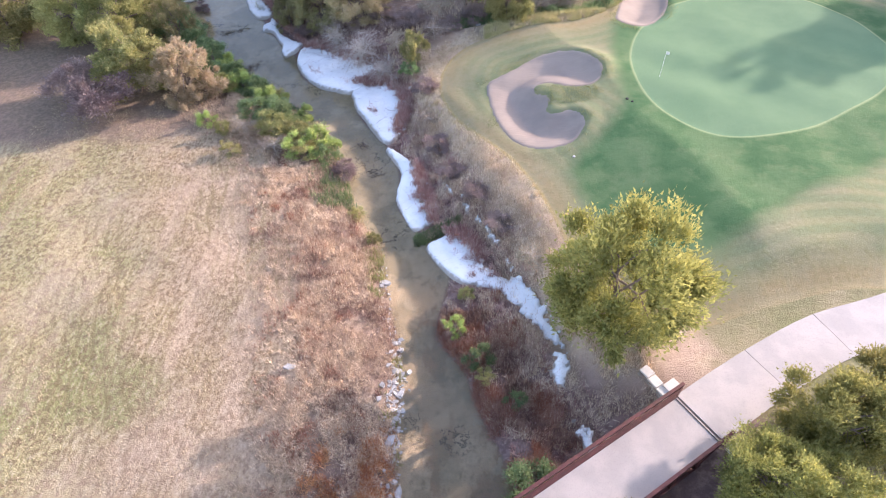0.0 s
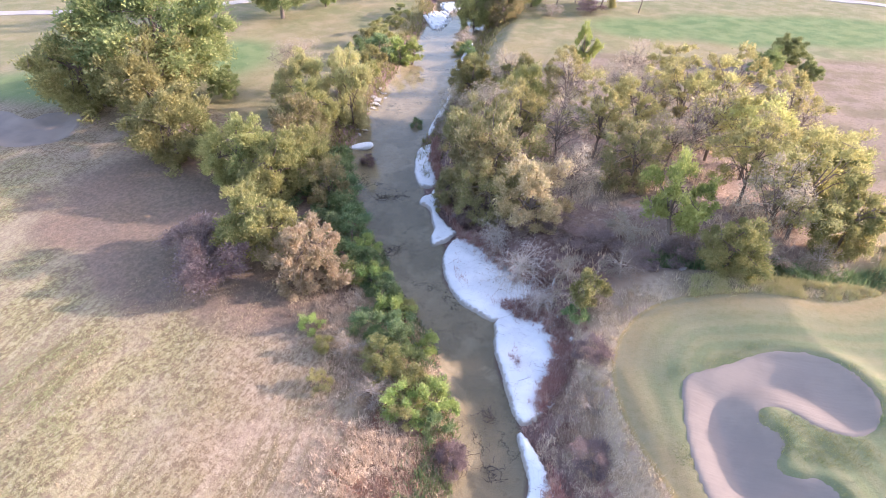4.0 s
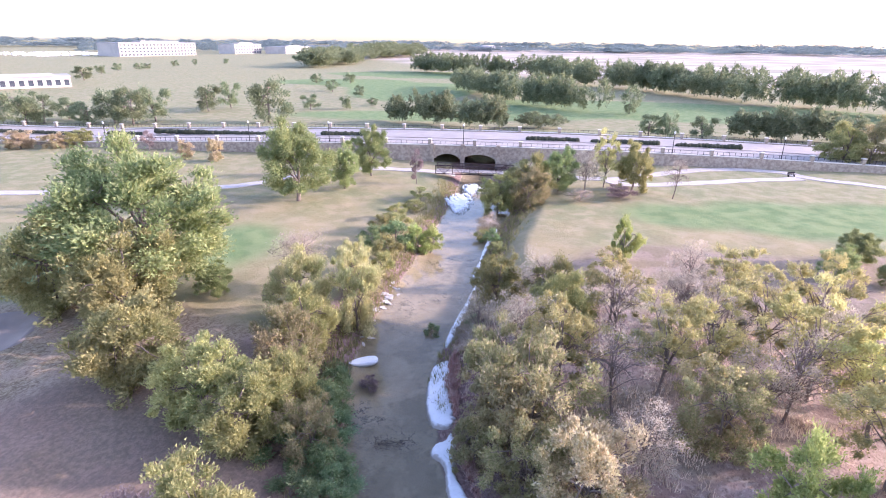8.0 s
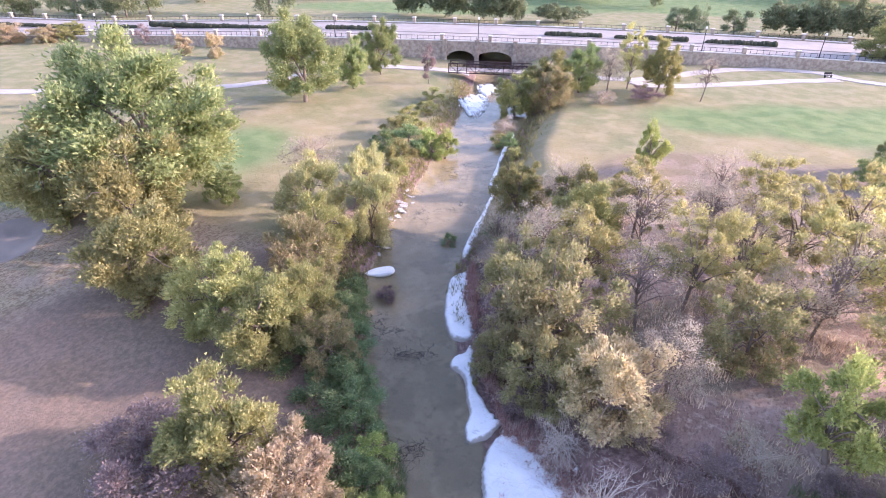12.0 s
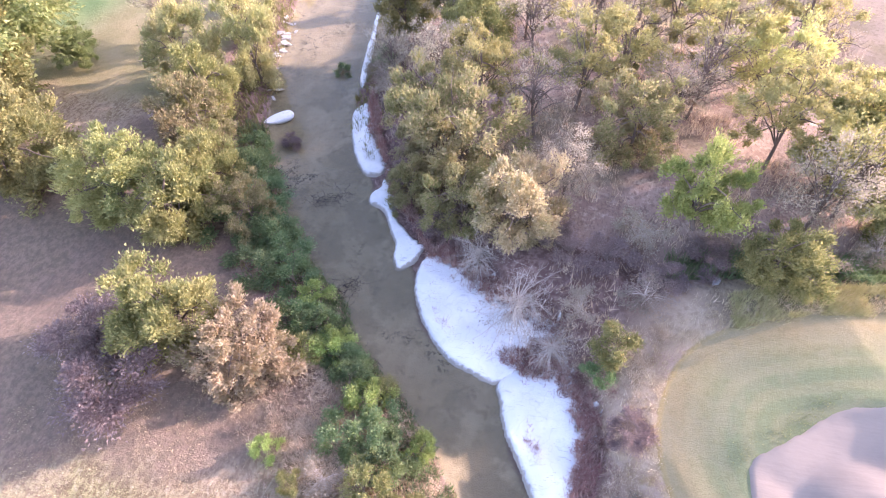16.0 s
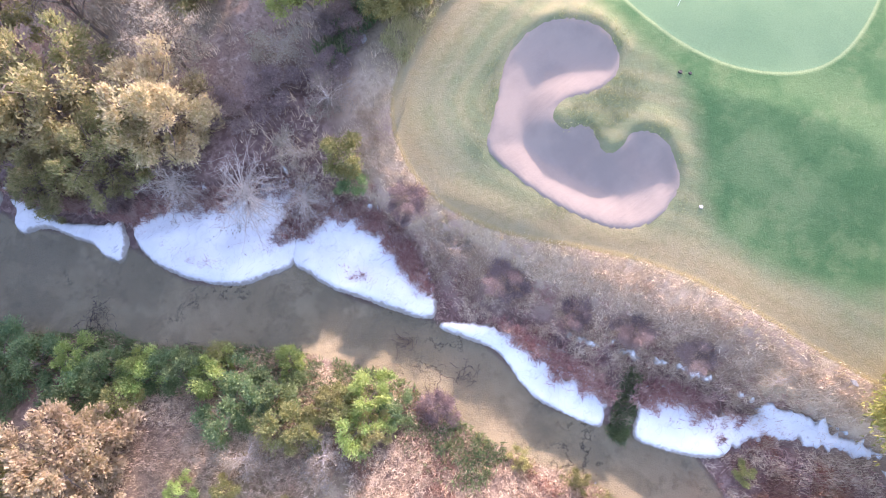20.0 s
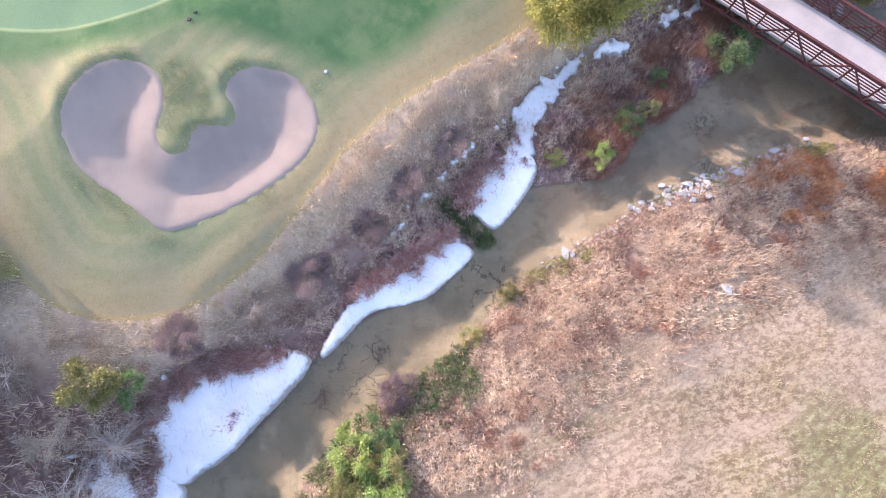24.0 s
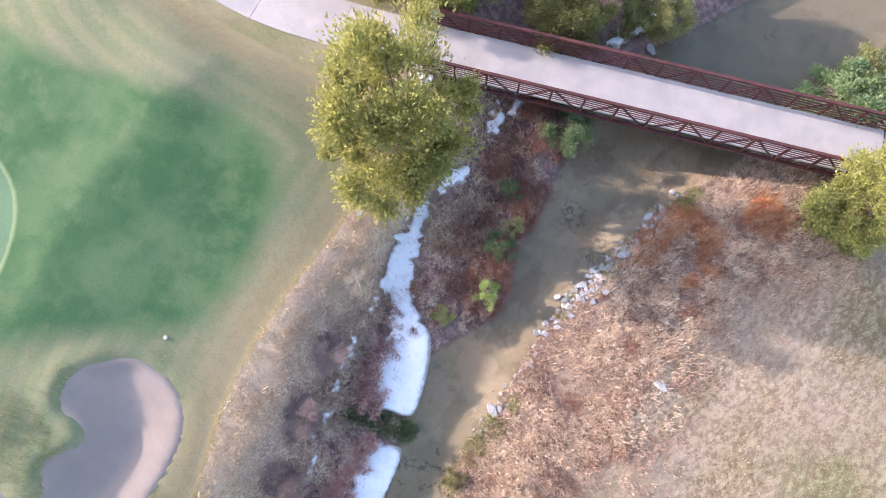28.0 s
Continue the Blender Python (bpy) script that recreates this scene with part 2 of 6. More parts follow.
    bed = n.mix(n.math("MULTIPLY", n.step(n.noise(0.3, 5.0, 0.6, "Object", (1.3, 0.7, 25)), 0.48, 0.56), 0.8), bed, (0.34, 0.215, 0.14))
    bed = n.mix(n.math("MULTIPLY", n.step(n.noise(0.5, 5.0, 0.6), 0.57, 0.60), 0.6), bed, (0.50, 0.42, 0.32))
    place = n.tree.nodes.new("ShaderNodeSeparateXYZ")
    n.put(place.inputs[0], n.coord.outputs["Object"])
    bed = n.mix(n.math("MULTIPLY", n.step(n.math("ADD", place.outputs[1], n.math("MULTIPLY", wob, 3.0)), 18.5, 26.5), 0.75), bed, n.mix(n.step(mid, 0.4, 0.6), (0.42, 0.36, 0.24), (0.50, 0.42, 0.29)))
    # bed greyed at and beyond the bridge: shade painted into its colour
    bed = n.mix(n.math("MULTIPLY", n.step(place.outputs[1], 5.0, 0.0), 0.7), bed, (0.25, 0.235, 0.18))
    bed = n.mix(n.math("MULTIPLY", n.step(n.noise(0.22, 5.0, 0.62), 0.47, 0.56), 0.55), bed, (0.27, 0.225, 0.15))
    bed = n.mix(n.math("MULTIPLY", n.step(n.noise(1.1, 5.0, 0.7), 0.55, 0.64), 0.4), bed, (0.22, 0.17, 0.115))
    vor = n.noise(0.5, 7.0, 0.72)
    bed = n.mix(n.math("MULTIPLY", n.step(n.math("ABSOLUTE", n.math("SUBTRACT", vor, 0.5)), 0.016, 0.005), n.step(n.noise(0.15), 0.56, 0.63)), bed, (0.04, 0.032, 0.022))
    bed = n.mix(n.math("MULTIPLY", n.step(fine, 0.5, 0.75), 0.3), bed, (0.21, 0.20, 0.12))
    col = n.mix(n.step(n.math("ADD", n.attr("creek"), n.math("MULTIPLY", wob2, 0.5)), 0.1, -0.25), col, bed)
    col = n.mix(n.math("MULTIPLY", n.step(grit, 0.35, 0.75), 0.28), col, n.mix(1.0, col, (0.45, 0.42, 0.40), "MULTIPLY"))
    rough_h = n.math("ADD", n.math("MULTIPLY", fine, 0.7), n.math("MULTIPLY", grit, 0.5))
    smooth = n.math("MULTIPLY", n.step(n.attr("green"), 0.3, -0.3), n.math("MULTIPLY_ADD", n.step(fd, 0.4, -0.2), 0.72, 0.28))
    n.bump(n.math("MULTIPLY", rough_h, n.math("MULTIPLY_ADD", smooth, 0.9, 0.1)), 0.7, 0.18)
    return n.done(col, 0.95, 0.0, 0.15)


def water_mat():
    n = Nodes("creek_water")
    tr = n.add("ShaderNodeBsdfTransparent", Color=(0.93, 0.92, 0.85, 1))
    gl = n.add("ShaderNodeBsdfGlossy", Color=(1, 1, 1, 1), Roughness=0.06)
    df = n.add("ShaderNodeBsdfDiffuse", Color=(0.40, 0.34, 0.235, 1))
    fr = n.add("ShaderNodeFresnel", IOR=1.33)
    b = n.add("ShaderNodeBump", Strength=0.12, Distance=0.03, Height=n.noise(1.6, 3.0))
    n.put(gl.inputs["Normal"], b.outputs[0])
    n.put(fr.inputs["Normal"], b.outputs[0])
    mud = n.add("ShaderNodeMixShader", Fac=n.math("MULTIPLY_ADD", n.noise(0.12, 3.0), 0.22, 0.03))
    n.tree.links.new(tr.outputs[0], mud.inputs[1])
    n.tree.links.new(df.outputs[0], mud.inputs[2])
    m = n.add("ShaderNodeMixShader", Fac=n.math("MINIMUM", n.math("MULTIPLY_ADD", fr.outputs[0], 1.0, 0.0), 0.9))
    n.tree.links.new(mud.outputs[0], m.inputs[1])
    n.tree.links.new(gl.outputs[0], m.inputs[2])
    n.tree.links.new(m.outputs[0], n.tree.nodes["Material Output"].inputs[0])
    return n.mat


def rock_mat():
    n = Nodes("white_limestone")
    c = n.mix(n.step(n.noise(0.5, 5.0), 0.35, 0.65), (0.88, 0.88, 0.87), (0.77, 0.78, 0.78))
    crack = n.math("MULTIPLY", n.step(n.noise(2.2, 6.0, 0.7, "Object", (0.5, 1.6, 35)), 0.58, 0.70), 0.45)
    c = n.mix(crack, c, (0.36, 0.34, 0.31))
    c = n.mix(n.math("MULTIPLY", n.step(n.math("ADD", n.attr("rim"), n.math("MULTIPLY_ADD", n.noise(3.0), 0.3, -0.15)), 0.14, 0.0), 0.85), c, (0.36, 0.31, 0.25))
    bed = n.math("ABSOLUTE", n.math("SINE", n.math("MULTIPLY", n.noise(0.28, 4.0, 0.5), 46.0)))
    c = n.mix(n.math("MULTIPLY", n.step(bed, 0.22, 0.05), 0.16), c, (0.47, 0.46, 0.44))
    n.bump(n.math("ADD", n.noise(1.4, 6.0, 0.65), n.math("MULTIPLY", n.noise(9.0, 3.0), 0.25)), 0.6, 0.12)
    return n.done(c, 0.85, 0.0, 0.3)


def sand_mat():
    n = Nodes("bunker_sand")
    c = n.mix(n.step(n.noise(0.4, 4.0), 0.35, 0.65), (0.345, 0.275, 0.228), (0.28, 0.228, 0.195))
    rake = n.noise(1.0, 2.0, 0.5, "Object", (0.8, 5.0, 35))
    c = n.mix(n.math("MULTIPLY", n.step(n.noise(26.0, 3.0), 0.5, 0.8), 0.22), c, (0.24, 0.185, 0.16))
    n.bump(n.math("ADD", rake, n.math("MULTIPLY", n.noise(7.0, 3.0), 0.5)), 0.3, 0.04)
    return n.done(c, 0.95, 0.0, 0.15)


M = {
    "ground": ground_mat(), "water": water_mat(), "rock": rock_mat(), "sand": sand_mat(),
    "old_steel": plain("dark_rusty_steel", (0.06, 0.03, 0.03), (0.04, 0.025, 0.025), 2.0, 0.7, 0.0, 22, 0.2, 0.005),
    "steel": plain("weathered_red_steel", (0.14, 0.045, 0.042), (0.09, 0.035, 0.032), 2.0, 0.6, 0.0, 22, 0.2, 0.005),
    "dark": plain("dark_metal", (0.03, 0.03, 0.032), (0.05, 0.045, 0.045), 2.0, 0.55, 0.3, 20, 0.1, 0.004),
    "concrete": plain("pale_concrete", (0.50, 0.45, 0.42), (0.42, 0.38, 0.36), 0.7, 0.85, 0.0, 18, 0.2, 0.008),
    "stone": plain("limestone_block", (0.42, 0.35, 0.28), (0.27, 0.21, 0.17), 1.6, 0.9, 0.0, 9, 0.7, 0.05),
    "cap": plain("pale_stone_cap", (0.70, 0.66, 0.60), (0.60, 0.56, 0.51), 1.5, 0.85, 0.0, 20, 0.2, 0.01),
    "riprap": plain("broken_limestone", (0.56, 0.53, 0.50), (0.40, 0.38, 0.36), 3.0, 0.9, 0.0, 16, 0.4, 0.02),
    "road": plain("worn_road_concrete", (0.37, 0.33, 0.30), (0.31, 0.275, 0.255), 0.25, 0.85, 0.0, 9, 0.2, 0.01),
    "hedge": plain("clipped_hedge", (0.03, 0.04, 0.025), (0.06, 0.06, 0.035), 1.2, 0.9, 0.0, 8, 0.8, 0.1),
    "bark": plain("grey_bark", (0.27, 0.21, 0.18), (0.18, 0.14, 0.115), 2.0, 0.95, 0.0, 18, 0.8, 0.03),
    "pale_bark": plain("bleached_wood", (0.68, 0.59, 0.52), (0.52, 0.44, 0.38), 2.0, 0.9, 0.0, 18, 0.5, 0.02),
    "wet_bark": plain("wet_dark_wood", (0.10, 0.075, 0.065), (0.06, 0.045, 0.04), 2.0, 0.8, 0.0, 18, 0.5, 0.02),
    "white": plain("white_paint", (0.80, 0.79, 0.77), (0.72, 0.71, 0.70), 1.0, 0.6, 0.0, 20, 0.05, 0.005),
    "glass": plain("dark_window_glass", (0.05, 0.06, 0.08), (0.08, 0.09, 0.11), 0.3, 0.15, 0.0, 5, 0.0, 0.001, 0.6),
    "facade": plain("pale_facade", (0.50, 0.46, 0.43), (0.42, 0.39, 0.37), 0.1, 0.85, 0.0, 3, 0.1, 0.01),
    "roof": plain("grey_roof", (0.40, 0.39, 0.40), (0.32, 0.31, 0.33), 0.1, 0.8, 0.0, 3, 0.1, 0.01),
}
LEAF = {
    "golden": leaf_mat("leaf_golden_green", (0.315, 0.295, 0.10), (0.255, 0.255, 0.09), (0.45, 0.41, 0.15)),
    "olive": leaf_mat("leaf_olive", (0.275, 0.285, 0.115), (0.365, 0.34, 0.145), (0.50, 0.45, 0.21)),
    "tan": leaf_mat("leaf_drying_tan", (0.52, 0.42, 0.27), (0.43, 0.37, 0.20), (0.68, 0.54, 0.40)),
    "oak": leaf_mat("leaf_oak_green", (0.225, 0.285, 0.12), (0.30, 0.34, 0.14), (0.44, 0.45, 0.21)),
    "brown": leaf_mat("leaf_brown_green", (0.34, 0.335, 0.15), (0.43, 0.375, 0.195), (0.56, 0.465, 0.28)),
    "yellow": leaf_mat("leaf_autumn_yellow", (0.47, 0.43, 0.18), (0.39, 0.38, 0.18), (0.62, 0.55, 0.25)),
    "lime": leaf_mat("leaf_lime", (0.33, 0.42, 0.14), (0.43, 0.50, 0.17), (0.58, 0.62, 0.25)),
    "green": leaf_mat("leaf_bank_green", (0.16, 0.24, 0.12), (0.24, 0.32, 0.14), (0.38, 0.44, 0.22)),
    "grey": leaf_mat("leaf_dry_grey", (0.46, 0.385, 0.31), (0.38, 0.335, 0.25), (0.58, 0.49, 0.40)),
    "rust": leaf_mat("leaf_rust", (0.34, 0.25, 0.235), (0.26, 0.195, 0.185), (0.50, 0.40, 0.37)),
    "far": leaf_mat("leaf_far_wood", (0.17, 0.22, 0.12), (0.24, 0.28, 0.155), (0.35, 0.36, 0.21)),
    # distance haze put into the leaf colour: blue-grey for the horizon woods
    "haze": leaf_mat("leaf_hazy_horizon_wood", (0.20, 0.27, 0.28), (0.25, 0.31, 0.32), (0.33, 0.38, 0.37)),
}
BLADE = {
    "east": blade_mat("stems_purple_brown", (0.42, 0.22, 0.19), (0.29, 0.15, 0.135), (0.64, 0.47, 0.39)),
    "pink": blade_mat("stems_pale_straw", (0.68, 0.525, 0.375), (0.54, 0.40, 0.285), (0.82, 0.67, 0.50)),
    "west": blade_mat("stems_tan", (0.56, 0.40, 0.28), (0.38, 0.25, 0.185), (0.72, 0.56, 0.41)),
    "straw_green": blade_mat("long_straw_green_grass", (0.52, 0.46, 0.22), (0.43, 0.40, 0.18), (0.64, 0.56, 0.31)),
    "stalk": blade_mat("stalks_bleached", (0.66, 0.49, 0.34), (0.54, 0.385, 0.265), (0.78, 0.63, 0.47)),
    "rim": blade_mat("long_grass_tan", (0.64, 0.50, 0.33), (0.52, 0.41, 0.25), (0.76, 0.62, 0.43)),
    "red": blade_mat("stems_rust_red", (0.36, 0.15, 0.095), (0.22, 0.125, 0.105), (0.50, 0.31, 0.22)),
    "orange": blade_mat("stems_rust_orange", (0.60, 0.24, 0.10), (0.44, 0.18, 0.09), (0.72, 0.42, 0.22)),
    "turf": blade_mat("long_turf_grass", (0.27, 0.31, 0.11), (0.36, 0.34, 0.13), (0.50, 0.45, 0.20)),
    "field": blade_mat("stubble", (0.50, 0.38, 0.235), (0.38, 0.30, 0.165), (0.64, 0.51, 0.33)),
}


# ---- plan ----
def smooth(points, steps=6, closed=True):
    """A rounded line through the corners of the plan."""
    p = np.array(points, float)
    n = len(p)
    out = []
    for i in range(n if closed else n - 1):
        a, b, c, d = (p[k % n] if closed else p[min(max(k, 0), n - 1)] for k in (i - 1, i, i + 1, i + 2))
        for s in np.arange(steps) / steps:
            out.append(0.5 * (2 * b + (c - a) * s + (2 * a - 5 * b + 4 * c - d) * s**2 + (3 * b - a - 3 * c + d) * s**3))
    return np.array(out)


def inside(poly, x, y):
    """Distance to a closed line, positive within it."""
    x, y = np.asarray(x, float), np.asarray(y, float)
    a, b = poly, np.roll(poly, -1, 0)
    best, odd = np.full(x.shape, 1e18), np.zeros(x.shape, bool)
    for (ax, ay), (bx, by) in zip(a, b):
        dx, dy = bx - ax, by - ay
        t = np.clip(((x - ax) * dx + (y - ay) * dy) / (dx * dx + dy * dy + 1e-12), 0, 1)
        best = np.minimum(best, (x - ax - t * dx) ** 2 + (y - ay - t * dy) ** 2)
        if dy:
            odd ^= ((ay > y) != (by > y)) & (x < ax + (y - ay) * dx / dy)
    return np.sqrt(best) * np.where(odd, 1, -1)


def sstep(v, lo, hi):
    t = np.clip((v - lo) / (hi - lo), 0, 1)
    return t * t * (3 - 2 * t)


WEST = [(-5, -60), (-6, -20), (-5, -9), (-3.4, -3), (-3.5, 3), (-2.6, 8), (-2.8, 12.3), (-3.0, 16), (-3.7, 18.7), (-4.5, 21.5), (-5.2, 24.6), (-6.9, 27.3),
        (-8.3, 30.6), (-9.2, 34), (-12.1, 38.4), (-15.2, 41.5), (-18.2, 44), (-20.3, 46.9), (-23, 49), (-25.9, 52), (-28.9, 56.4), (-31.5, 61), (-33.8, 67),
        (-36.2, 75.5), (-37.8, 83), (-40, 92), (-43, 104), (-46, 115), (-51, 131), (-56, 145), (-62, 165), (-70, 190)]
EAST = [(2, -60), (3, -20), (2.5, -8), (3.4, -2), (4.6, 4), (3.3, 9), (1.4, 13.4), (0.7, 15.5), (-0.9, 17.8), (-0.6, 20.8), (-0.4, 22.5), (-1.6, 24.7),
        (-2.8, 26.4), (-4.2, 28.6), (-4.5, 32.4), (-5.8, 35.6), (-8.6, 39.8), (-9.4, 43.2), (-12.4, 44.2), (-14.9, 46.3), (-16.3, 50), (-18.4, 53), (-20.4, 55.5), (-22.4, 59.5),
        (-24.7, 63), (-26, 68.6), (-28, 82), (-31, 92), (-32.8, 103), (-35, 115), (-44.5, 131), (-48, 145), (-54, 165), (-62, 190)]
CREEK = np.concatenate([smooth(WEST, 4, False), smooth(EAST, 4, False)[::-1]])
# rim of the mown turf round the green
FAIR = smooth([(8.3, 17.9), (7.2, 20.8), (6, 25.4), (4.4, 29.6), (1.9, 33.4), (-0.5, 36.9), (-1.8, 40.6), (-1.3, 44.2), (0.8, 47), (5, 48.6), (11, 50), (15.5, 54.5),
               (18, 62), (30, 66), (45, 60), (52, 40), (45, 20), (34, 17), (24, 20), (17, 18.5), (12.5, 17)])
GREEN = smooth([(22.5, 54), (18.6, 51.4), (15.5, 47.4), (13.9, 43), (13.8, 38.4), (15.1, 34.4), (18.4, 32), (22.9, 32.6), (27, 34.8), (32.3, 39), (35, 45), (33, 52), (28, 55)])
COLLAR = smooth([(28, 29.5), (21.5, 26.3), (16.8, 23), (13.4, 21.6), (11, 22), (9.2, 23.9), (8.2, 26), (7.6, 30), (9.8, 33), (12, 37), (12.4, 43), (13.6, 49), (18, 54), (24, 58),
                 (32, 57), (38, 50), (37, 38)])
BUNKER = smooth([(8.0, 44.0), (9.5, 43.7), (10.6, 42.8), (11.2, 41.6), (11.0, 40.0), (10.2, 39.05), (9.3, 38.85), (8.4, 39.0), (7.5, 39.5), (6.7, 39.8), (5.95, 39.5), (5.7, 39.0),
                 (5.95, 38.4), (6.6, 38.05), (6.8, 37.4), (6.5, 36.5), (6.6, 35.9), (7.3, 35.75), (8.2, 35.9), (8.9, 35.3), (9.05, 34.4), (8.8, 33.6), (8.0, 32.4), (6.7, 31.9),
                 (5.4, 31.9), (4.4, 32.4), (3.6, 33.4), (2.8, 35.6), (2.35, 37.6), (2.1, 39.6), (2.25, 40.6), (3.4, 41.5), (4.5, 42.3), (6.2, 43.6)], 4)
BUNKER_FAR = smooth([(13.8, 49.6), (14.4, 52), (15.6, 55.8), (17.3, 57.6), (19.2, 56.8), (19.4, 54.2), (18.3, 50.8), (16.6, 48.5), (15.0, 48.2)], 4)
BUNKER_WEST = smooth([(-71, 51.6), (-66, 51.6), (-65.5, 53.6), (-62.5, 55.2), (-59, 51.6), (-58.6, 48.6), (-62, 46.2), (-70, 46)], 4)
WOODS = smooth([(-7, 43), (-3, 47), (4, 50.5), (12, 53), (15, 60), (12, 74), (2, 79), (-12, 80), (-22, 82), (-25, 76), (-23, 66), (-17, 56), (-11, 50)])
ROUGH = smooth([(-22, 82), (-16, 97), (-8, 101), (4, 103), (16, 109), (42, 112), (46, 72), (18, 60), (13, 74), (2, 80), (-12, 82)])
WEST_WOODS = smooth([(-20, 38), (-30, 33), (-48, 38), (-52, 46), (-44, 58), (-36, 72), (-33, 66), (-27, 53)])
LUSH = [(-61, 77, 7, 10, 10), (-72, 60, 16, 6, 20), (-8, 116, 10, 7, 10), (5, 121, 12, 10, 15), (20, 127, 16, 10, 25), (-75, 172, 60, 10, 20), (-215, 330, 46, 30, 32), (-150, 300, 34, 60, 20),
        (-20, 265, 90, 34, 10), (-5, 185, 14, 9, 10), (-210, 430, 80, 40, 15), (-90, 210, 60, 14, 25)]


# limestone ledges on the east shore, roughly
LEDGES = [smooth(c, 3) for c in (
    [(0.2, 26.0), (1.5, 24.0), (2.9, 22.2), (5.0, 20.0), (6.0, 16.9), (4.7, 18.1), (2.3, 20.8), (0.2, 21.7), (-2.0, 24.7)], [(-1.6, 27.2), (-2.5, 30.5), (-3.5, 33.1), (-5.6, 35.0), (-4.4, 31.8), (-4.4, 29.2), (-3.0, 26.3)],
    [(-5.9, 36), (-4.6, 38.8), (-4.5, 41.4), (-5.7, 44), (-8.2, 44.8), (-9.7, 43.4), (-8.9, 40.7), (-7.1, 37.6)], [(-8.2, 44.9), (-7.1, 47.2), (-9.6, 48.4), (-13.9, 51.5), (-15.8, 50.9), (-15.5, 47.8), (-12.5, 44.1)],
    [(-16.0, 51.9), (-20.1, 57.7), (-20.9, 57.2), (-17.6, 50.1)], [(-20.9, 58.4), (-24.4, 67.2), (-25.5, 66.4), (-22.8, 58.8)], [(5.8, 16.9), (6.1, 14.7), (5.3, 14.7), (5.2, 16.7)])]
PATH_LINE = [(10.6, 11.5), (13.2, 13.2), (16, 14.95), (19.4, 16.8), (22.9, 18.0), (29, 20.2), (38, 22.5)]
PATH_TOP = 0.37


def terrain(x, y):
    """Height of the ground: creek bed, banks, the raised green, bunkers and the flat land round them."""
    x, y = np.asarray(x, float), np.asarray(y, float)
    d = -inside(CREEK, x, y)
    out = np.maximum(d, 0)
    mid = np.interp(y, [p[1] for p in WEST], [p[0] for p in WEST]) * 0.5 + np.interp(y, [p[1] for p in EAST], [p[0] for p in EAST]) * 0.5
    east = sstep(x - mid, -1, 1)
    zw = 0.8 * (1 - np.exp(-out / 1.4)) + 1.2 * (1 - np.exp(-out / 18))
    far = sstep(y, 52, 75)
    ze = (0.2 * sstep(out, 0, 1.5) + 1.7 * sstep(out, 1.6, 6.6) + 1.9 * np.clip((out - 4.5) / 13, 0, 1)) * (1 - far) + far * (2.2 * sstep(out, 0, 6))
    low = sstep(y, 24, 12)
    ze = ze * (1 - low) + low * (0.5 * sstep(out, 0, 0.8) + 1.75 * sstep(out, 3.5, 9.5))
    z = -1.95 + zw * (1 - east) + ze * east
    back = sstep(np.hypot(x + 10, y - 40), 70, 160)
    z = z * (1 - back) + back * np.minimum(z, 0.0) * 1.0
    z = np.where(d < 0, -1.95 - 0.35 * sstep(-d, 0, 1.6), z)
    near = (x > -28) & (x < 9) & (y > 13) & (y < 70)
    if near.any():
        shelf = np.max([inside(p, x[near], y[near]) for p in LEDGES[:6]], 0)
        k = sstep(shelf, -1.1, 0.1) * (d[near] > 0)
        z[near] = z[near] * (1 - k) + k * np.minimum(z[near], -1.88 + 0.05 * np.clip(out[near], 0, 6))
    ditch = np.abs(y - 52.3 - 0.12 * (x - 5)) + np.maximum(0, np.abs(x - 5) - 8)
    z = z - 0.8 * sstep(ditch, 2.2, 0.4)
    z = z + 0.08 * np.sin(x * 0.7 + 1.3 * np.sin(y * 0.31)) * np.sin(y * 0.63) * sstep(out, 1, 4)
    line = np.array(PATH_LINE)
    gap = np.full(x.shape, 1e9)
    for p, q in zip(line[:-1], line[1:]):
        t = np.clip(((x - p[0]) * (q - p)[0] + (y - p[1]) * (q - p)[1]) / ((q - p) @ (q - p)), 0, 1)
        gap = np.minimum(gap, np.hypot(x - p[0] - t * (q - p)[0], y - p[1] - t * (q - p)[1]))
    k = sstep(gap, 5.0, 1.6) * sstep((x - 11.35) * 0.83 + (y - 12.15) * 0.555, -0.9, 0.4)
    z = z * (1 - k) + k * (PATH_TOP - 0.07)
    # each bunker: a high grassy lip towards the green, a deep floor below it and a gentle face on the other side
    ux, uy = 0.86, 0.51
    for b, deep in ((BUNKER, 0.42), (BUNKER_FAR, 0.4), (BUNKER_WEST, 0.4)):
        near = (x > b[:, 0].min() - 4) & (x < b[:, 0].max() + 4) & (y > b[:, 1].min() - 4) & (y < b[:, 1].max() + 4)
        if not near.any():
            continue
        px, py = x[near], y[near]
        s = inside(b, px, py)
        under = sstep(inside(b, px + 1.7 * ux, py + 1.7 * uy), 0.7, -0.6)
        lip = sstep(inside(b, px - 1.2 * ux, py - 1.2 * uy), -0.6, 0.7)
        z[near] += 0.05 * np.exp(-((s + 0.5) / 0.6) ** 2) + 0.3 * deep * lip * sstep(s, 0.1, -0.3)
        z[near] -= deep * (1.15 * sstep(s, -0.05, 2.3) + 0.3 * under * sstep(s, 0.0, 0.6))
    return z


def height(x, y):
    return float(terrain(np.array([x]), np.array([y]))[0])


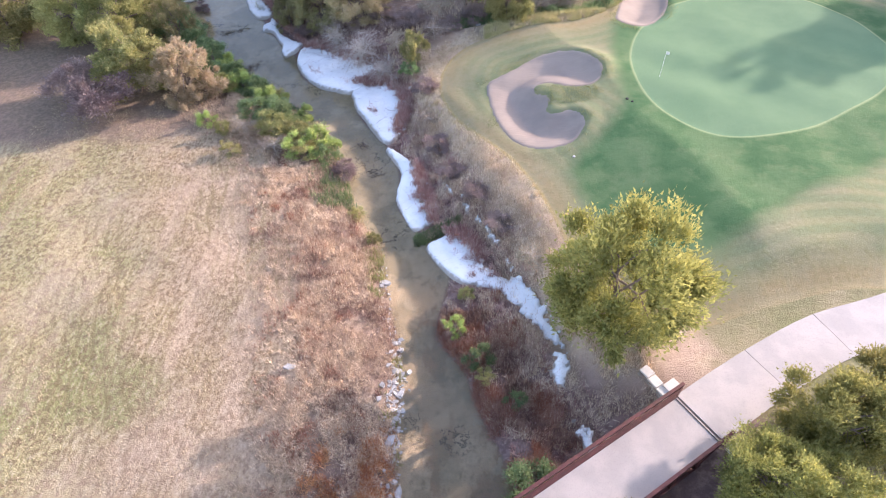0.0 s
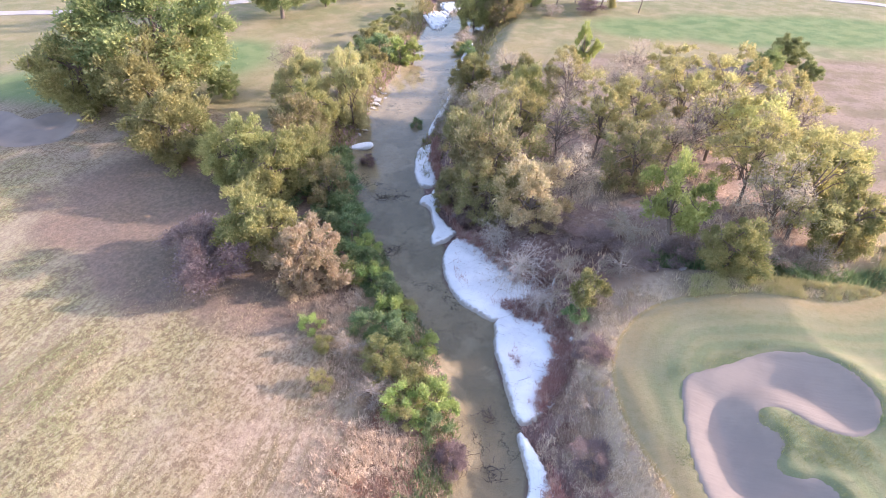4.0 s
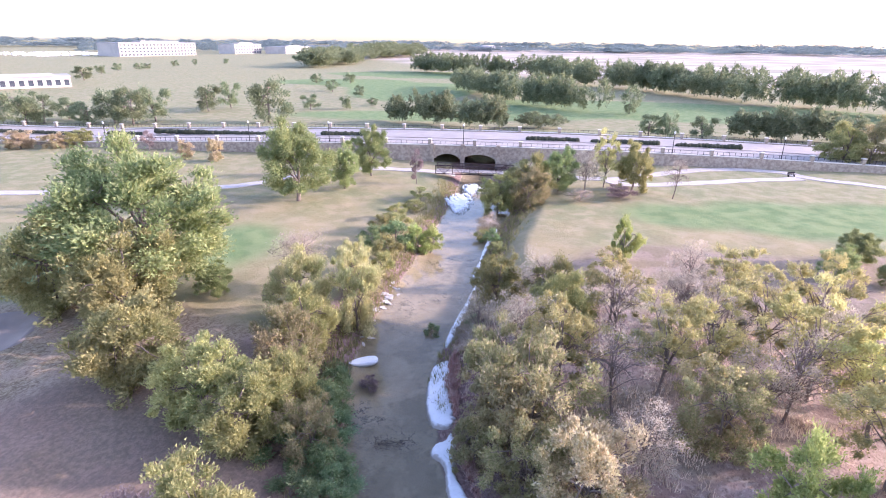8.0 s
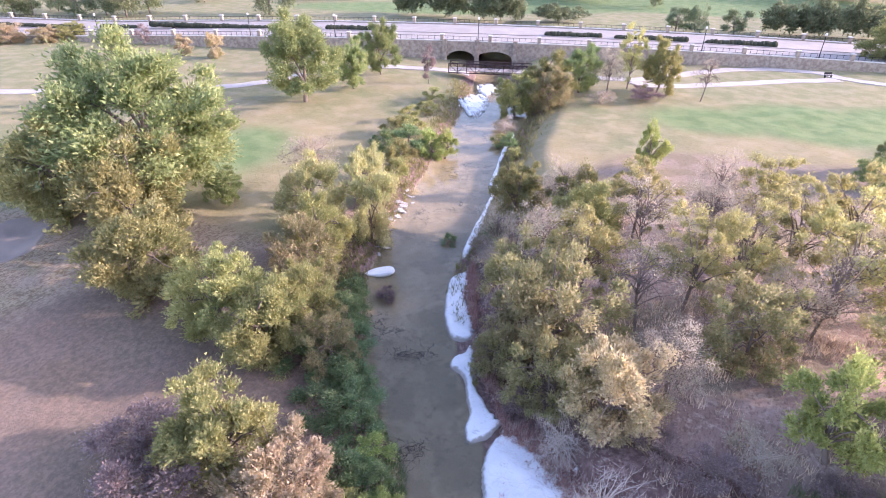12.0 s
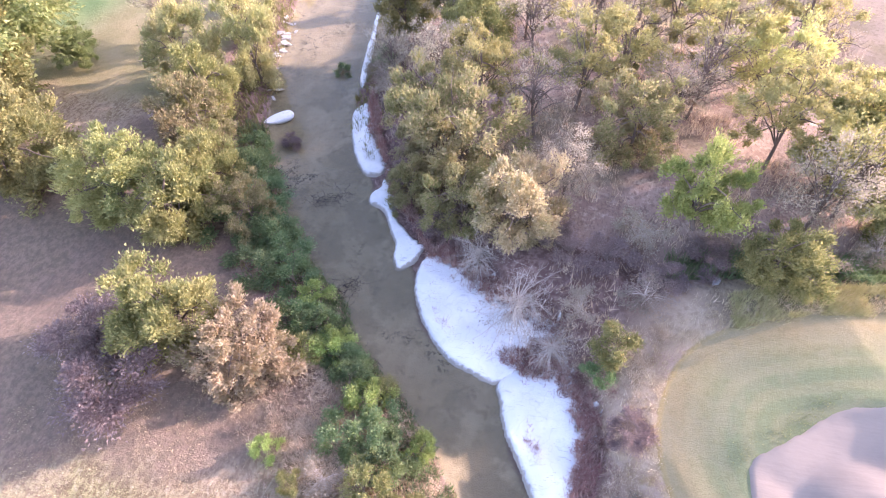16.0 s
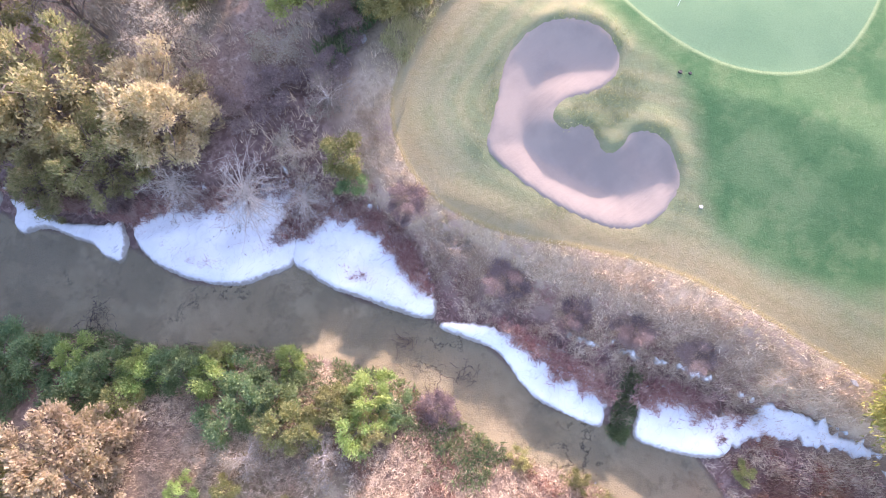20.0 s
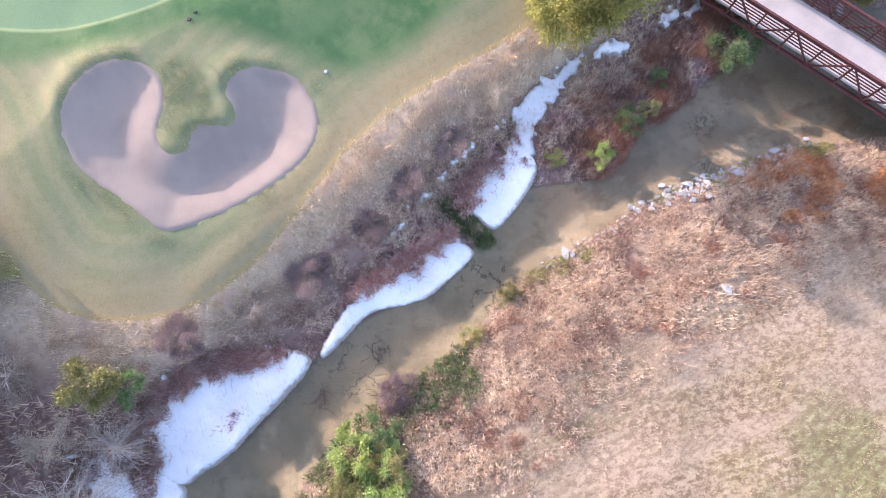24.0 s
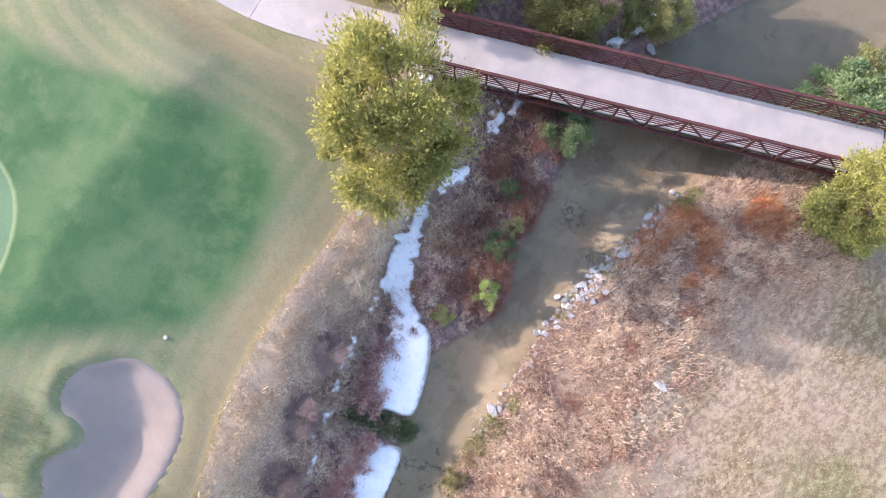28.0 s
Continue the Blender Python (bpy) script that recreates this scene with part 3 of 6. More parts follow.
def patchy(x, y, size, seed=0):
    """Smooth random patches from 0 to 1, of a size in metres."""
    g = np.random.default_rng(seed).uniform(size=(64, 64))
    u, v = (np.asarray(x) * 0.8 - np.asarray(y) * 0.6) / size, (np.asarray(x) * 0.6 + np.asarray(y) * 0.8) / size
    u, v = u + 0.35 * np.sin(v * 1.7), v + 0.35 * np.sin(u * 1.9)
    i, j = np.floor(u).astype(int), np.floor(v).astype(int)
    s, t = u - i, v - j
    s, t = s * s * (3 - 2 * s), t * t * (3 - 2 * t)
    return (g[i % 64, j % 64] * (1 - s) + g[(i + 1) % 64, j % 64] * s) * (1 - t) + (g[i % 64, (j + 1) % 64] * (1 - s) + g[(i + 1) % 64, (j + 1) % 64] * s) * t


# ---- building blocks ----
def link(name, me, mat, parent=None, label=""):
    if mat and not me.materials:
        me.materials.append(mat)
    ob = new(name, me)
    if parent:
        ob.parent = parent
    if label:
        ob["label"] = label
    return ob


def part(name, bm, mat, parent=None, label="", shade=False):
    me = bpy.data.meshes.new(name)
    bm.to_mesh(me)
    bm.free()
    if shade:
        me.shade_smooth()
    return link(name, me, mat, parent, label)


def raw(name, verts, faces, shade=False):
    """A mesh from arrays: all faces have as many corners."""
    me = bpy.data.meshes.new(name)
    verts, faces = np.asarray(verts, np.float32), np.asarray(faces, np.int32)
    k = faces.shape[1]
    me.vertices.add(len(verts))
    me.vertices.foreach_set("co", verts.ravel())
    me.loops.add(faces.size)
    me.loops.foreach_set("vertex_index", faces.ravel())
    me.polygons.add(len(faces))
    me.polygons.foreach_set("loop_start", np.arange(len(faces), dtype=np.int32) * k)
    me.polygons.foreach_set("loop_total", np.full(len(faces), k, np.int32))
    me.update(calc_edges=True)
    if shade:
        me.shade_smooth()
    else:
        me.shade_flat()
    return me


def thing(name, at=(0, 0, 0), turn=0.0, **tags):
    ob = new(name)
    ob.matrix_basis = pose(*at, 0, 0, turn)
    return tagged(ob, **tags)


def box(bm, cx, cy, cz, sx, sy, sz, bevel=0.0, turn=0.0):
    r = bmesh.ops.create_cube(bm, size=1)
    m = pose(cx, cy, cz, 0, 0, turn) @ Matrix.Diagonal((sx, sy, sz, 1))
    bmesh.ops.transform(bm, matrix=m, verts=r["verts"])
    if bevel:
        edges = {e for v in r["verts"] for e in v.link_edges}
        bmesh.ops.bevel(bm, geom=list(edges), offset=bevel, segments=1, affect="EDGES")
    return bm


def beam(bm, a, b, w, h=None):
    """A square bar from a to b."""
    a, b = Vector(a), Vector(b)
    d = b - a
    r = bmesh.ops.create_cube(bm, size=1)
    q = d.to_track_quat("X", "Z").to_matrix().to_4x4()
    bmesh.ops.transform(bm, matrix=Matrix.Translation((a + b) / 2) @ q @ Matrix.Diagonal((d.length, w, h or w, 1)), verts=r["verts"])
    return bm


def tube(line, radii, sides=6):
    """Corners and faces of a round, tapering limb along a line."""
    line, n = np.asarray(line, float), len(line)
    t = np.gradient(line, axis=0)
    t /= np.linalg.norm(t, axis=1)[:, None] + 1e-9
    ref = np.where(np.abs(t[:, 2:3]) > 0.9, [[1.0, 0, 0]], [[0, 0, 1.0]])
    u = np.cross(t, ref)
    u /= np.linalg.norm(u, axis=1)[:, None]
    v = np.cross(t, u)
    a = np.arange(sides) * 2 * np.pi / sides
    ring = line[:, None] + np.asarray(radii)[:, None, None] * (u[:, None] * np.cos(a)[None, :, None] + v[:, None] * np.sin(a)[None, :, None])
    i, j = np.meshgrid(np.arange(n - 1), np.arange(sides), indexing="ij")
    k = (j + 1) % sides
    return ring.reshape(-1, 3), np.stack([i * sides + j, i * sides + k, (i + 1) * sides + k, (i + 1) * sides + j], -1).reshape(-1, 4)


def gather(bits):
    verts, faces, n = [], [], 0
    for v, f in bits:
        verts.append(v)
        faces.append(f + n)
        n += len(v)
    return np.concatenate(verts), np.concatenate(faces)


def leaves(points, size, r, way=None):
    """A small leaf spray at each point, reaching outwards along way."""
    n = len(points)
    a = r.normal(size=(n, 3))
    a[:, 2] *= 0.6
    if way is not None:
        a = a * 0.55 + way
    a /= np.linalg.norm(a, axis=1)[:, None] + 1e-9
    b = np.cross(a, r.normal(size=(n, 3)))
    b /= np.linalg.norm(b, axis=1)[:, None] + 1e-9
    s = size * r.uniform(0.6, 1.4, (n, 1))
    v = np.stack([points - a * s * 0.5 + b * s * 0.5, points - a * s * 0.5 - b * s * 0.5, points + a * s * 1.25], 1)
    return v.reshape(-1, 3), np.arange(3 * n).reshape(-1, 3)


def crown_mesh(name, seed, count, size, clumps=46, hollow=0.4, flat=1.0, spread=0.24, low=-0.75):
    """A crown one metre in radius about the origin, of leaf sprays in uneven boughs. Returns the mesh and the boughs' middles."""
    r = np.random.default_rng(seed)
    n = max(7, clumps // 5)
    d = r.normal(size=(n * 6, 3))
    d /= np.linalg.norm(d, axis=1)[:, None]
    d = d[d[:, 2] > low]
    pick = [0]
    while len(pick) < n:
        far = np.min(np.linalg.norm(d[:, None] - d[pick][None], axis=2), 1) + r.uniform(0, 0.25, len(d))
        pick.append(int(far.argmax()))
    lobes = d[pick] * r.uniform(0.40, 0.76, (n, 1))
    wide = r.uniform(0.22, 0.42, n)
    per = max(4, clumps // n)
    e = r.normal(size=(n, per, 3))
    e /= np.linalg.norm(e, axis=2)[:, :, None]
    e[:, :, 2] = e[:, :, 2] * 0.85 + 0.1
    c = (lobes[:, None] + e * wide[:, None, None] * r.uniform(hollow, 1.0, (n, per, 1))).reshape(-1, 3)
    c[:, 2] *= flat
    w = r.uniform(0.6, 1.4, len(c))
    pick = r.choice(len(c), count, p=w / w.sum())
    off = r.normal(size=(count, 3))
    off *= spread * 0.35 * r.uniform(0.6, 1.4, len(c))[pick][:, None]
    off[:, 2] *= 0.7
    out = (c - np.repeat(lobes, per, 0) * [1, 1, flat])[pick] * 2.0 + off * 4.0 + c[pick] * 0.5 + [0, 0, 0.25]
    out /= np.linalg.norm(out, axis=1)[:, None] + 1e-9
    v, f = leaves(c[pick] + off, size, r, out)
    return raw(name, v, f), c


def limbs_mesh(seed, boughs, trunk=1.0, thick=0.055, lean=0.1, forks=14, sub=3, apart=0):
    """Trunk from the ground (z = -trunk) and limbs to the boughs, for a crown one metre in radius; the first limbs as meshes of their own."""
    r = np.random.default_rng(seed)
    s = np.linspace(0, 1, 7)[:, None]
    tip = np.array([r.normal() * lean, r.normal() * lean, 0.35])
    foot = np.array([0, 0, -trunk])
    bend = np.array([r.normal(), r.normal(), 0]) * lean * 0.6
    line = foot + (tip - foot) * s + bend * np.sin(np.pi * s)
    bits, limbs = [tube(line, thick * (1.25 - 0.95 * s[:, 0]), 8)], []
    for n, b in enumerate(boughs[r.permutation(len(boughs))[:forks]]):
        k = r.integers(2, 6)
        a = line[k]
        q = np.linspace(0, 1, 5)[:, None]
        way = a + (b - a) * q + np.array([0, 0, 0.12]) * np.sin(np.pi * q) + r.normal(size=(5, 3)) * 0.03 * q
        own = [tube(way, thick * 0.5 * (1.05 - 0.85 * q[:, 0]), 5)]
        for _ in range(sub):
            e = way[r.integers(2, 5)]
            g = e + r.normal(size=3) * 0.11
            g[2] += 0.06
            own.append(tube(np.stack([e, (e + g) / 2 + r.normal(size=3) * 0.02, g]), [thick * 0.2, thick * 0.14, thick * 0.05], 4))
        if n < apart:
            limbs.append(raw("limb", *gather(own), True))
        else:
            bits += own
    return raw("trunk", *gather(bits), True), limbs


# ---- setting ----
def steps(*runs):
    """Grid lines: runs of (from, to, step)."""
    out = [np.arange(a, b, s) for a, b, s in runs]
    return np.unique(np.concatenate(out).round(3))


def ground():
    wide = np.geomspace(1, 4800, 34)
    gx = np.concatenate([-75 - wide[::-1], steps((-75, -40, 1.0), (-40, -26, 0.5), (-26, 1.5, 0.34), (1.5, 12, 0.17), (12, 20, 0.34), (20, 45.1, 0.8)), 46 + wide])
    gy = np.concatenate([-26 - wide[::-1], steps((-26, -8, 0.9), (-8, 31, 0.34), (31, 45, 0.17), (45, 50, 0.34), (50, 80, 0.55), (80, 150, 1.1), (150, 230, 2.5)), 232 + np.geomspace(2, 4700, 34)])
    x, y = (a.ravel() for a in np.meshgrid(gx, gy))
    z = terrain(x, y)
    for b in (BUNKER, BUNKER_FAR, BUNKER_WEST):
        near = (x > b[:, 0].min()) & (x < b[:, 0].max()) & (y > b[:, 1].min()) & (y < b[:, 1].max())
        z[near] -= 0.25 * sstep(inside(b, x[near], y[near]), 0.1, 0.5)
    nx, ny = len(gx), len(gy)
    i, j = (a.ravel() for a in np.meshgrid(np.arange(nx - 1), np.arange(ny - 1)))
    f = np.stack([j * nx + i, j * nx + i + 1, (j + 1) * nx + i + 1, (j + 1) * nx + i], -1)
    me = raw("ground", np.stack([x, y, z], -1), f, True)
    d = -inside(CREEK, x, y)
    mid = np.interp(y, [p[1] for p in WEST], [p[0] for p in WEST]) * 0.5 + np.interp(y, [p[1] for p in EAST], [p[0] for p in EAST]) * 0.5
    west = mid - x
    layers = {
        "creek": d,
        "fair": inside(FAIR, x, y), "collar": inside(COLLAR, x, y), "green": inside(GREEN, x, y),
        "wood": np.maximum(inside(WOODS, x, y), inside(WEST_WOODS, x, y)), "rough": inside(ROUGH, x, y),
        "west": np.minimum(np.minimum(west, 62 - y), x + 95),
        "bank": np.where((west < 0) & (y < 52), np.minimum(11.5 - d, 0.3 - inside(FAIR, x, y)), np.where(west > 0, 4.6, 6.0) * np.where(y > 75, 0.4, 1) - d),
        "lush": np.max([(1 - np.hypot(*(np.array([[math.cos(radians(t)), math.sin(radians(t))], [-math.sin(radians(t)), math.cos(radians(t))]]) @ np.stack([x - cx, y - cy])) / np.array([[a], [b]]))) * min(a, b)
                        for cx, cy, a, b, t in LUSH], 0),
        "swath": x * 0.95 + y * 0.3,
        "away": np.hypot(x + 30, np.maximum(y - 20, 0)) - 95,
        "bare": np.minimum(y - 420 - 0.9 * np.minimum(x + 100, 0) * -1.0, 2500 - y) ,
    }
    for name, v in layers.items():
        me.attributes.new(name, "FLOAT", "POINT").data.foreach_set("value", np.asarray(v, np.float32))
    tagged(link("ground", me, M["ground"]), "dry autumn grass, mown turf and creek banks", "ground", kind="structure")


def water():
    w, e = smooth(WEST, 4, False), smooth(EAST, 4, False)
    n = 120
    s = np.linspace(0, 1, n)

    def along(p):
        q = np.r_[0, np.cumsum(np.hypot(*np.diff(p, axis=0).T))]
        return np.stack([np.interp(s * q[-1], q, p[:, k]) for k in (0, 1)], -1)

    a, b = along(w), along(e)
    out = (a - b) / np.linalg.norm(a - b, axis=1)[:, None] * 0.7
    v = np.concatenate([np.c_[a + out, np.full(n, -1.945)], np.c_[b - out, np.full(n, -1.945)]])
    i = np.arange(n - 1)
    me = raw("creek_water", v, np.stack([i, i + n, i + n + 1, i + 1], -1), True)
    pool = link("creek_water", me, M["water"])
    pool.visible_shadow = False
    tagged(pool, "shallow murky olive creek water over a silty bed", "water", kind="structure")


def field_sheet(outline, cell, lift):
    """A sheet over the ground within an outline; past it the sheet dips under."""
    lo, hi = outline.min(0) - 0.6, outline.max(0) + 0.6
    gx, gy = np.arange(lo[0], hi[0], cell), np.arange(lo[1], hi[1], cell)
    x, y = (a.ravel() for a in np.meshgrid(gx, gy))
    s = inside(outline, x, y)
    z = terrain(x, y) + lift(x, y, s)
    nx = len(gx)
    i, j = (a.ravel() for a in np.meshgrid(np.arange(nx - 1), np.arange(len(gy) - 1)))
    f = np.stack([j * nx + i, j * nx + i + 1, (j + 1) * nx + i + 1, (j + 1) * nx + i], -1)
    f = f[(s[f] > -0.45).any(1)]
    used, f2 = np.unique(f, return_inverse=True)
    return np.stack([x, y, z], -1)[used], f2.reshape(-1, 4), s[used]


def bunker(name, outline, label):
    v, f, s = field_sheet(outline, 0.22, lambda x, y, s: np.where(s > 0, 0.05, 0.0) + np.clip(s, -0.5, 0) * 0.6)
    me = raw(name, v, f, True)
    tagged(link(name, me, M["sand"]), label, "sand bunker", kind="structure")


def ledge(corners, thick=0.16, label="bleached white limestone ledge along the creek's edge", jag=0.3):
    """A ledge broken into flat slabs along its cracks."""
    poly = smooth(corners, 5)
    v, f, s = field_sheet(poly, 0.15, lambda x, y, s: thick + 0 * s)
    rr = np.sin(v[:, 0] * 2.1 + 1.7 * np.sin(v[:, 1] * 1.3)) * np.sin(v[:, 1] * 2.7) + 0.6 * np.sin(v[:, 0] * 5.3 + v[:, 1] * 4.1) + 0.7 * np.sin(v[:, 0] * 9.7 - 2 * np.sin(v[:, 1] * 7.0)) + 1.6 * (patchy(v[:, 0], v[:, 1], 0.45, 9) - 0.5)
    land = sstep(-inside(CREEK, v[:, 0], v[:, 1]), 0.5, 1.6) if jag < 0.5 else 0.6
    s = s + jag * rr * (0.1 + 0.75 * land) + land * jag * 3.0 * (patchy(v[:, 0], v[:, 1], 0.28, 19) - 0.55)
    v[:, 2] -= (thick + 0.35) * sstep(s, 0.1, -0.14)
    v[:, 2] += 0.05 * np.floor(2.5 * (np.sin(v[:, 0] * 0.9 + v[:, 1] * 0.7 + 0.6 * np.sin(v[:, 1] * 1.9)) + 1))
    r = np.random.default_rng(len(corners) + int(abs(corners[0][0] * 10)))
    k = int(np.clip(np.ptp(poly[:, 0]) * np.ptp(poly[:, 1]) / 9, 2, 7))
    seeds = poly[r.choice(len(poly), k, replace=False)] * 0.7 + poly.mean(0) * 0.3
    mid = v[f].mean(1)[:, :2] + 0.25 * np.stack([np.sin(v[f].mean(1)[:, 1] * 3), np.sin(v[f].mean(1)[:, 0] * 4)], -1)
    near = np.linalg.norm(mid[:, None] - seeds[None], axis=2).argmin(1)
    top = thing("limestone_ledge", label=label, category="rock ledge", group="creek ledges")
    for p in range(k):
        if not (near == p).any():
            continue
        used, g = np.unique(f[near == p], return_inverse=True)
        q = v[used].copy()
        q[:, 2] += r.uniform(-0.015, 0.015)
        me = raw("slab", q, g.reshape(-1, 4), True)
        me.attributes.new("rim", "FLOAT", "POINT").data.foreach_set("value", s[used].astype(np.float32))
        link("slab", me, M["rock"], top)


ground()
water()
bunker("bunker_near_green", BUNKER, "kidney-shaped raked sand bunker with a grass tongue")
bunker("bunker_beyond", BUNKER_FAR, "small raked sand bunker beside the green")
bunker("bunker_west", BUNKER_WEST, "shaded sand bunker beside a green under oaks")
ledge([(0.15, 26.05), (1.0, 25.0), (1.55, 23.9), (2.3, 22.7), (2.9, 22.1), (4.0, 21.7), (5.0, 20.0), (5.7, 18.3), (6.05, 16.9), (5.5, 16.9), (4.7, 18.05), (3.6, 19.8), (2.3, 20.8), (1.1, 21.5),
       (0.25, 21.7), (-0.75, 22.7), (-1.5, 23.7), (-2.0, 24.75), (-1.0, 25.5)], 0.16, "bleached white limestone ledge above a low creek island", 0.16)
ledge([(6.1, 16.5), (6.1, 15.4), (5.75, 14.5), (5.2, 14.9), (5.5, 16.6)], 0.12, "narrow white limestone ledge beside rust-red scrub", 0.12)
ledge([(6.7, 12.7), (6.9, 11), (6.9, 9.8), (6.4, 10.2), (6.3, 12.3)], 0.08, "broken strip of pale limestone in scrub")
ledge([(-1.55, 27.1), (-1.8, 28.2), (-2.1, 29.3), (-2.5, 30.5), (-3.0, 31.8), (-3.5, 33.1), (-5.4, 35.1), (-5.75, 34.9), (-4.6, 32.9), (-4.35, 31.8), (-4.5, 30.6), (-4.4, 29.2), (-3.8, 27.6), (-3.0, 26.25), (-2.2, 26.6)])
ledge([(-5.9, 35.9), (-5.0, 36.4), (-4.7, 37.4), (-4.6, 38.8), (-4.55, 40.2), (-4.5, 41.4), (-5.1, 43.0), (-5.7, 44.0), (-6.9, 44.6), (-8.2, 44.9), (-9.7, 43.4), (-9.4, 42.2), (-8.9, 40.7), (-8.0, 39.1), (-7.1, 37.6)])
ledge([(-8.2, 44.9), (-7.0, 46.6), (-7.3, 47.8), (-9.6, 48.4), (-12.0, 50.3), (-13.9, 51.5), (-15.3, 51.7), (-15.8, 50.9), (-16.0, 49.4), (-15.5, 47.8), (-14.8, 46.4), (-13.7, 44.95), (-12.5, 44.1), (-11.2, 43.6), (-9.7, 43.35)], 0.2)
ledge([(-20.5, 58.0), (-19.8, 56.6), (-19.3, 55.3), (-18.5, 54.0), (-17.5, 53.1), (-16.2, 51.8), (-16.4, 50.8), (-17.3, 50.0), (-17.9, 50.8), (-18.1, 52.0), (-18.9, 53.4), (-19.7, 54.8), (-20.9, 55.3), (-21.1, 56.1), (-20.6, 56.9)])
ledge([(-24.5, 66.8), (-25.5, 65.4), (-24.8, 62.8), (-23.7, 60.2), (-22.3, 58.3), (-21.1, 58.2), (-20.9, 59.1), (-22.0, 61.2), (-22.9, 63.6), (-24.0, 66.0)])
ledge([(-25.8, 69.3), (-26.5, 74), (-27.7, 80), (-28.6, 85), (-29, 85), (-28, 78), (-26.9, 72), (-26.2, 69)], 0.07)
ledge([(-29.2, 85.5), (-30.2, 89), (-31.2, 93), (-33.0, 103), (-33.7, 103), (-32.2, 95), (-31, 90), (-30, 85.5)], 0.1)
for (ax, ay), (bx, by), w in (((3.6, 22.3), (2.8, 23.7), 0.14), ((2.65, 24.5), (1.85, 25.7), 0.2), ((1.7, 26.0), (1.2, 27.1), 0.12), ((0.9, 27.5), (0.1, 28.6), 0.2), ((-0.2, 29.0), (-1.1, 30.2), 0.13)):
    ledge([(ax, ay), (bx + w, by + w), (bx, by), (ax - w, ay - w * 0.6)], 0.07, "thin streak of pale limestone in scrub", 0.1)
ledge([(5.9, 3.4), (5.75, 1.9), (5.6, 0.2), (5.4, -1.8), (5.05, -1.8), (5.2, 0.2), (5.35, 1.9), (5.55, 3.4)], 0.06, "narrow pale limestone ledge beyond the bridge")
ledge([(-45.9, 113.5), (-46.3, 120.5), (-44.4, 119.5), (-42.2, 114.8), (-41.8, 109.2), (-43.6, 110.4)], 0.46, "broken white limestone slabs at the creek's bend", 0.9)
ledge([(-47.6, 126), (-46.4, 128.6), (-43.8, 124.0), (-44.7, 121.2), (-46.4, 122.4)], 0.46, "broken white limestone slabs below the footbridge", 0.9)


# ---- bridge, path, road ----
def cart_bridge(end, way, length, gap, floor, panels, name, label, category, steel="steel", tall=1.15, deep=0.5):
    """A steel truss bridge with a concrete deck. It runs along its own x from 0 to length."""
    turn = math.degrees(math.atan2(way[1], way[0]))
    b = thing(name, (end[0], end[1], floor), turn, label=label, category=category)
    bm = bmesh.new()
    box(bm, length / 2, 0, -0.09, length, gap - 0.16, 0.16, 0.015)
    part("deck", bm, M["concrete"], b, "pale concrete deck")
    p = length / panels
    for q in (0.1, length - 0.1):
        part("joint_plate", box(bmesh.new(), q, 0, 0.0, 0.045, gap - 0.2, 0.02), M["dark"], b, "dark steel expansion joint")
    for k in range(panels + 1):
        part("floor_beam", beam(bmesh.new(), (k * p, -gap / 2, -0.3), (k * p, gap / 2, -0.3), 0.1, 0.2), M[steel], b)
    for side in (-gap / 2, gap / 2):
        part("top_chord", beam(bmesh.new(), (-0.05, side, tall), (length + 0.05, side, tall), 0.14, 0.14), M[steel], b)
        part("bottom_chord", beam(bmesh.new(), (-0.05, side, -deep), (length + 0.05, side, -deep), 0.14, 0.14), M[steel], b)
        for k in range(panels + 1):
            part("post", beam(bmesh.new(), (k * p, side, -deep), (k * p, side, tall), 0.1), M[steel], b)
        for k in range(panels):
            lo, hi = (k, k + 1) if k % 2 else (k + 1, k)
            part("diagonal", beam(bmesh.new(), (lo * p, side, -deep), (hi * p, side, tall), 0.075), M[steel], b)
        inner = side - math.copysign(0.08, side)
        for z in np.arange(0.15, tall - 0.1, 0.19):
            part("rail", beam(bmesh.new(), (0, inner, z), (length, inner, z), 0.035, 0.06), M[steel], b)
    return b


BR_END, BR_WAY = Vector((11.45, 11.98)), Vector((-0.828, -0.558)).normalized()
cart_bridge(BR_END, BR_WAY, 23.0, 2.77, 0.36, 14, "truss_bridge", "rust-red steel truss bridge with pale concrete deck over the creek", "bridge")


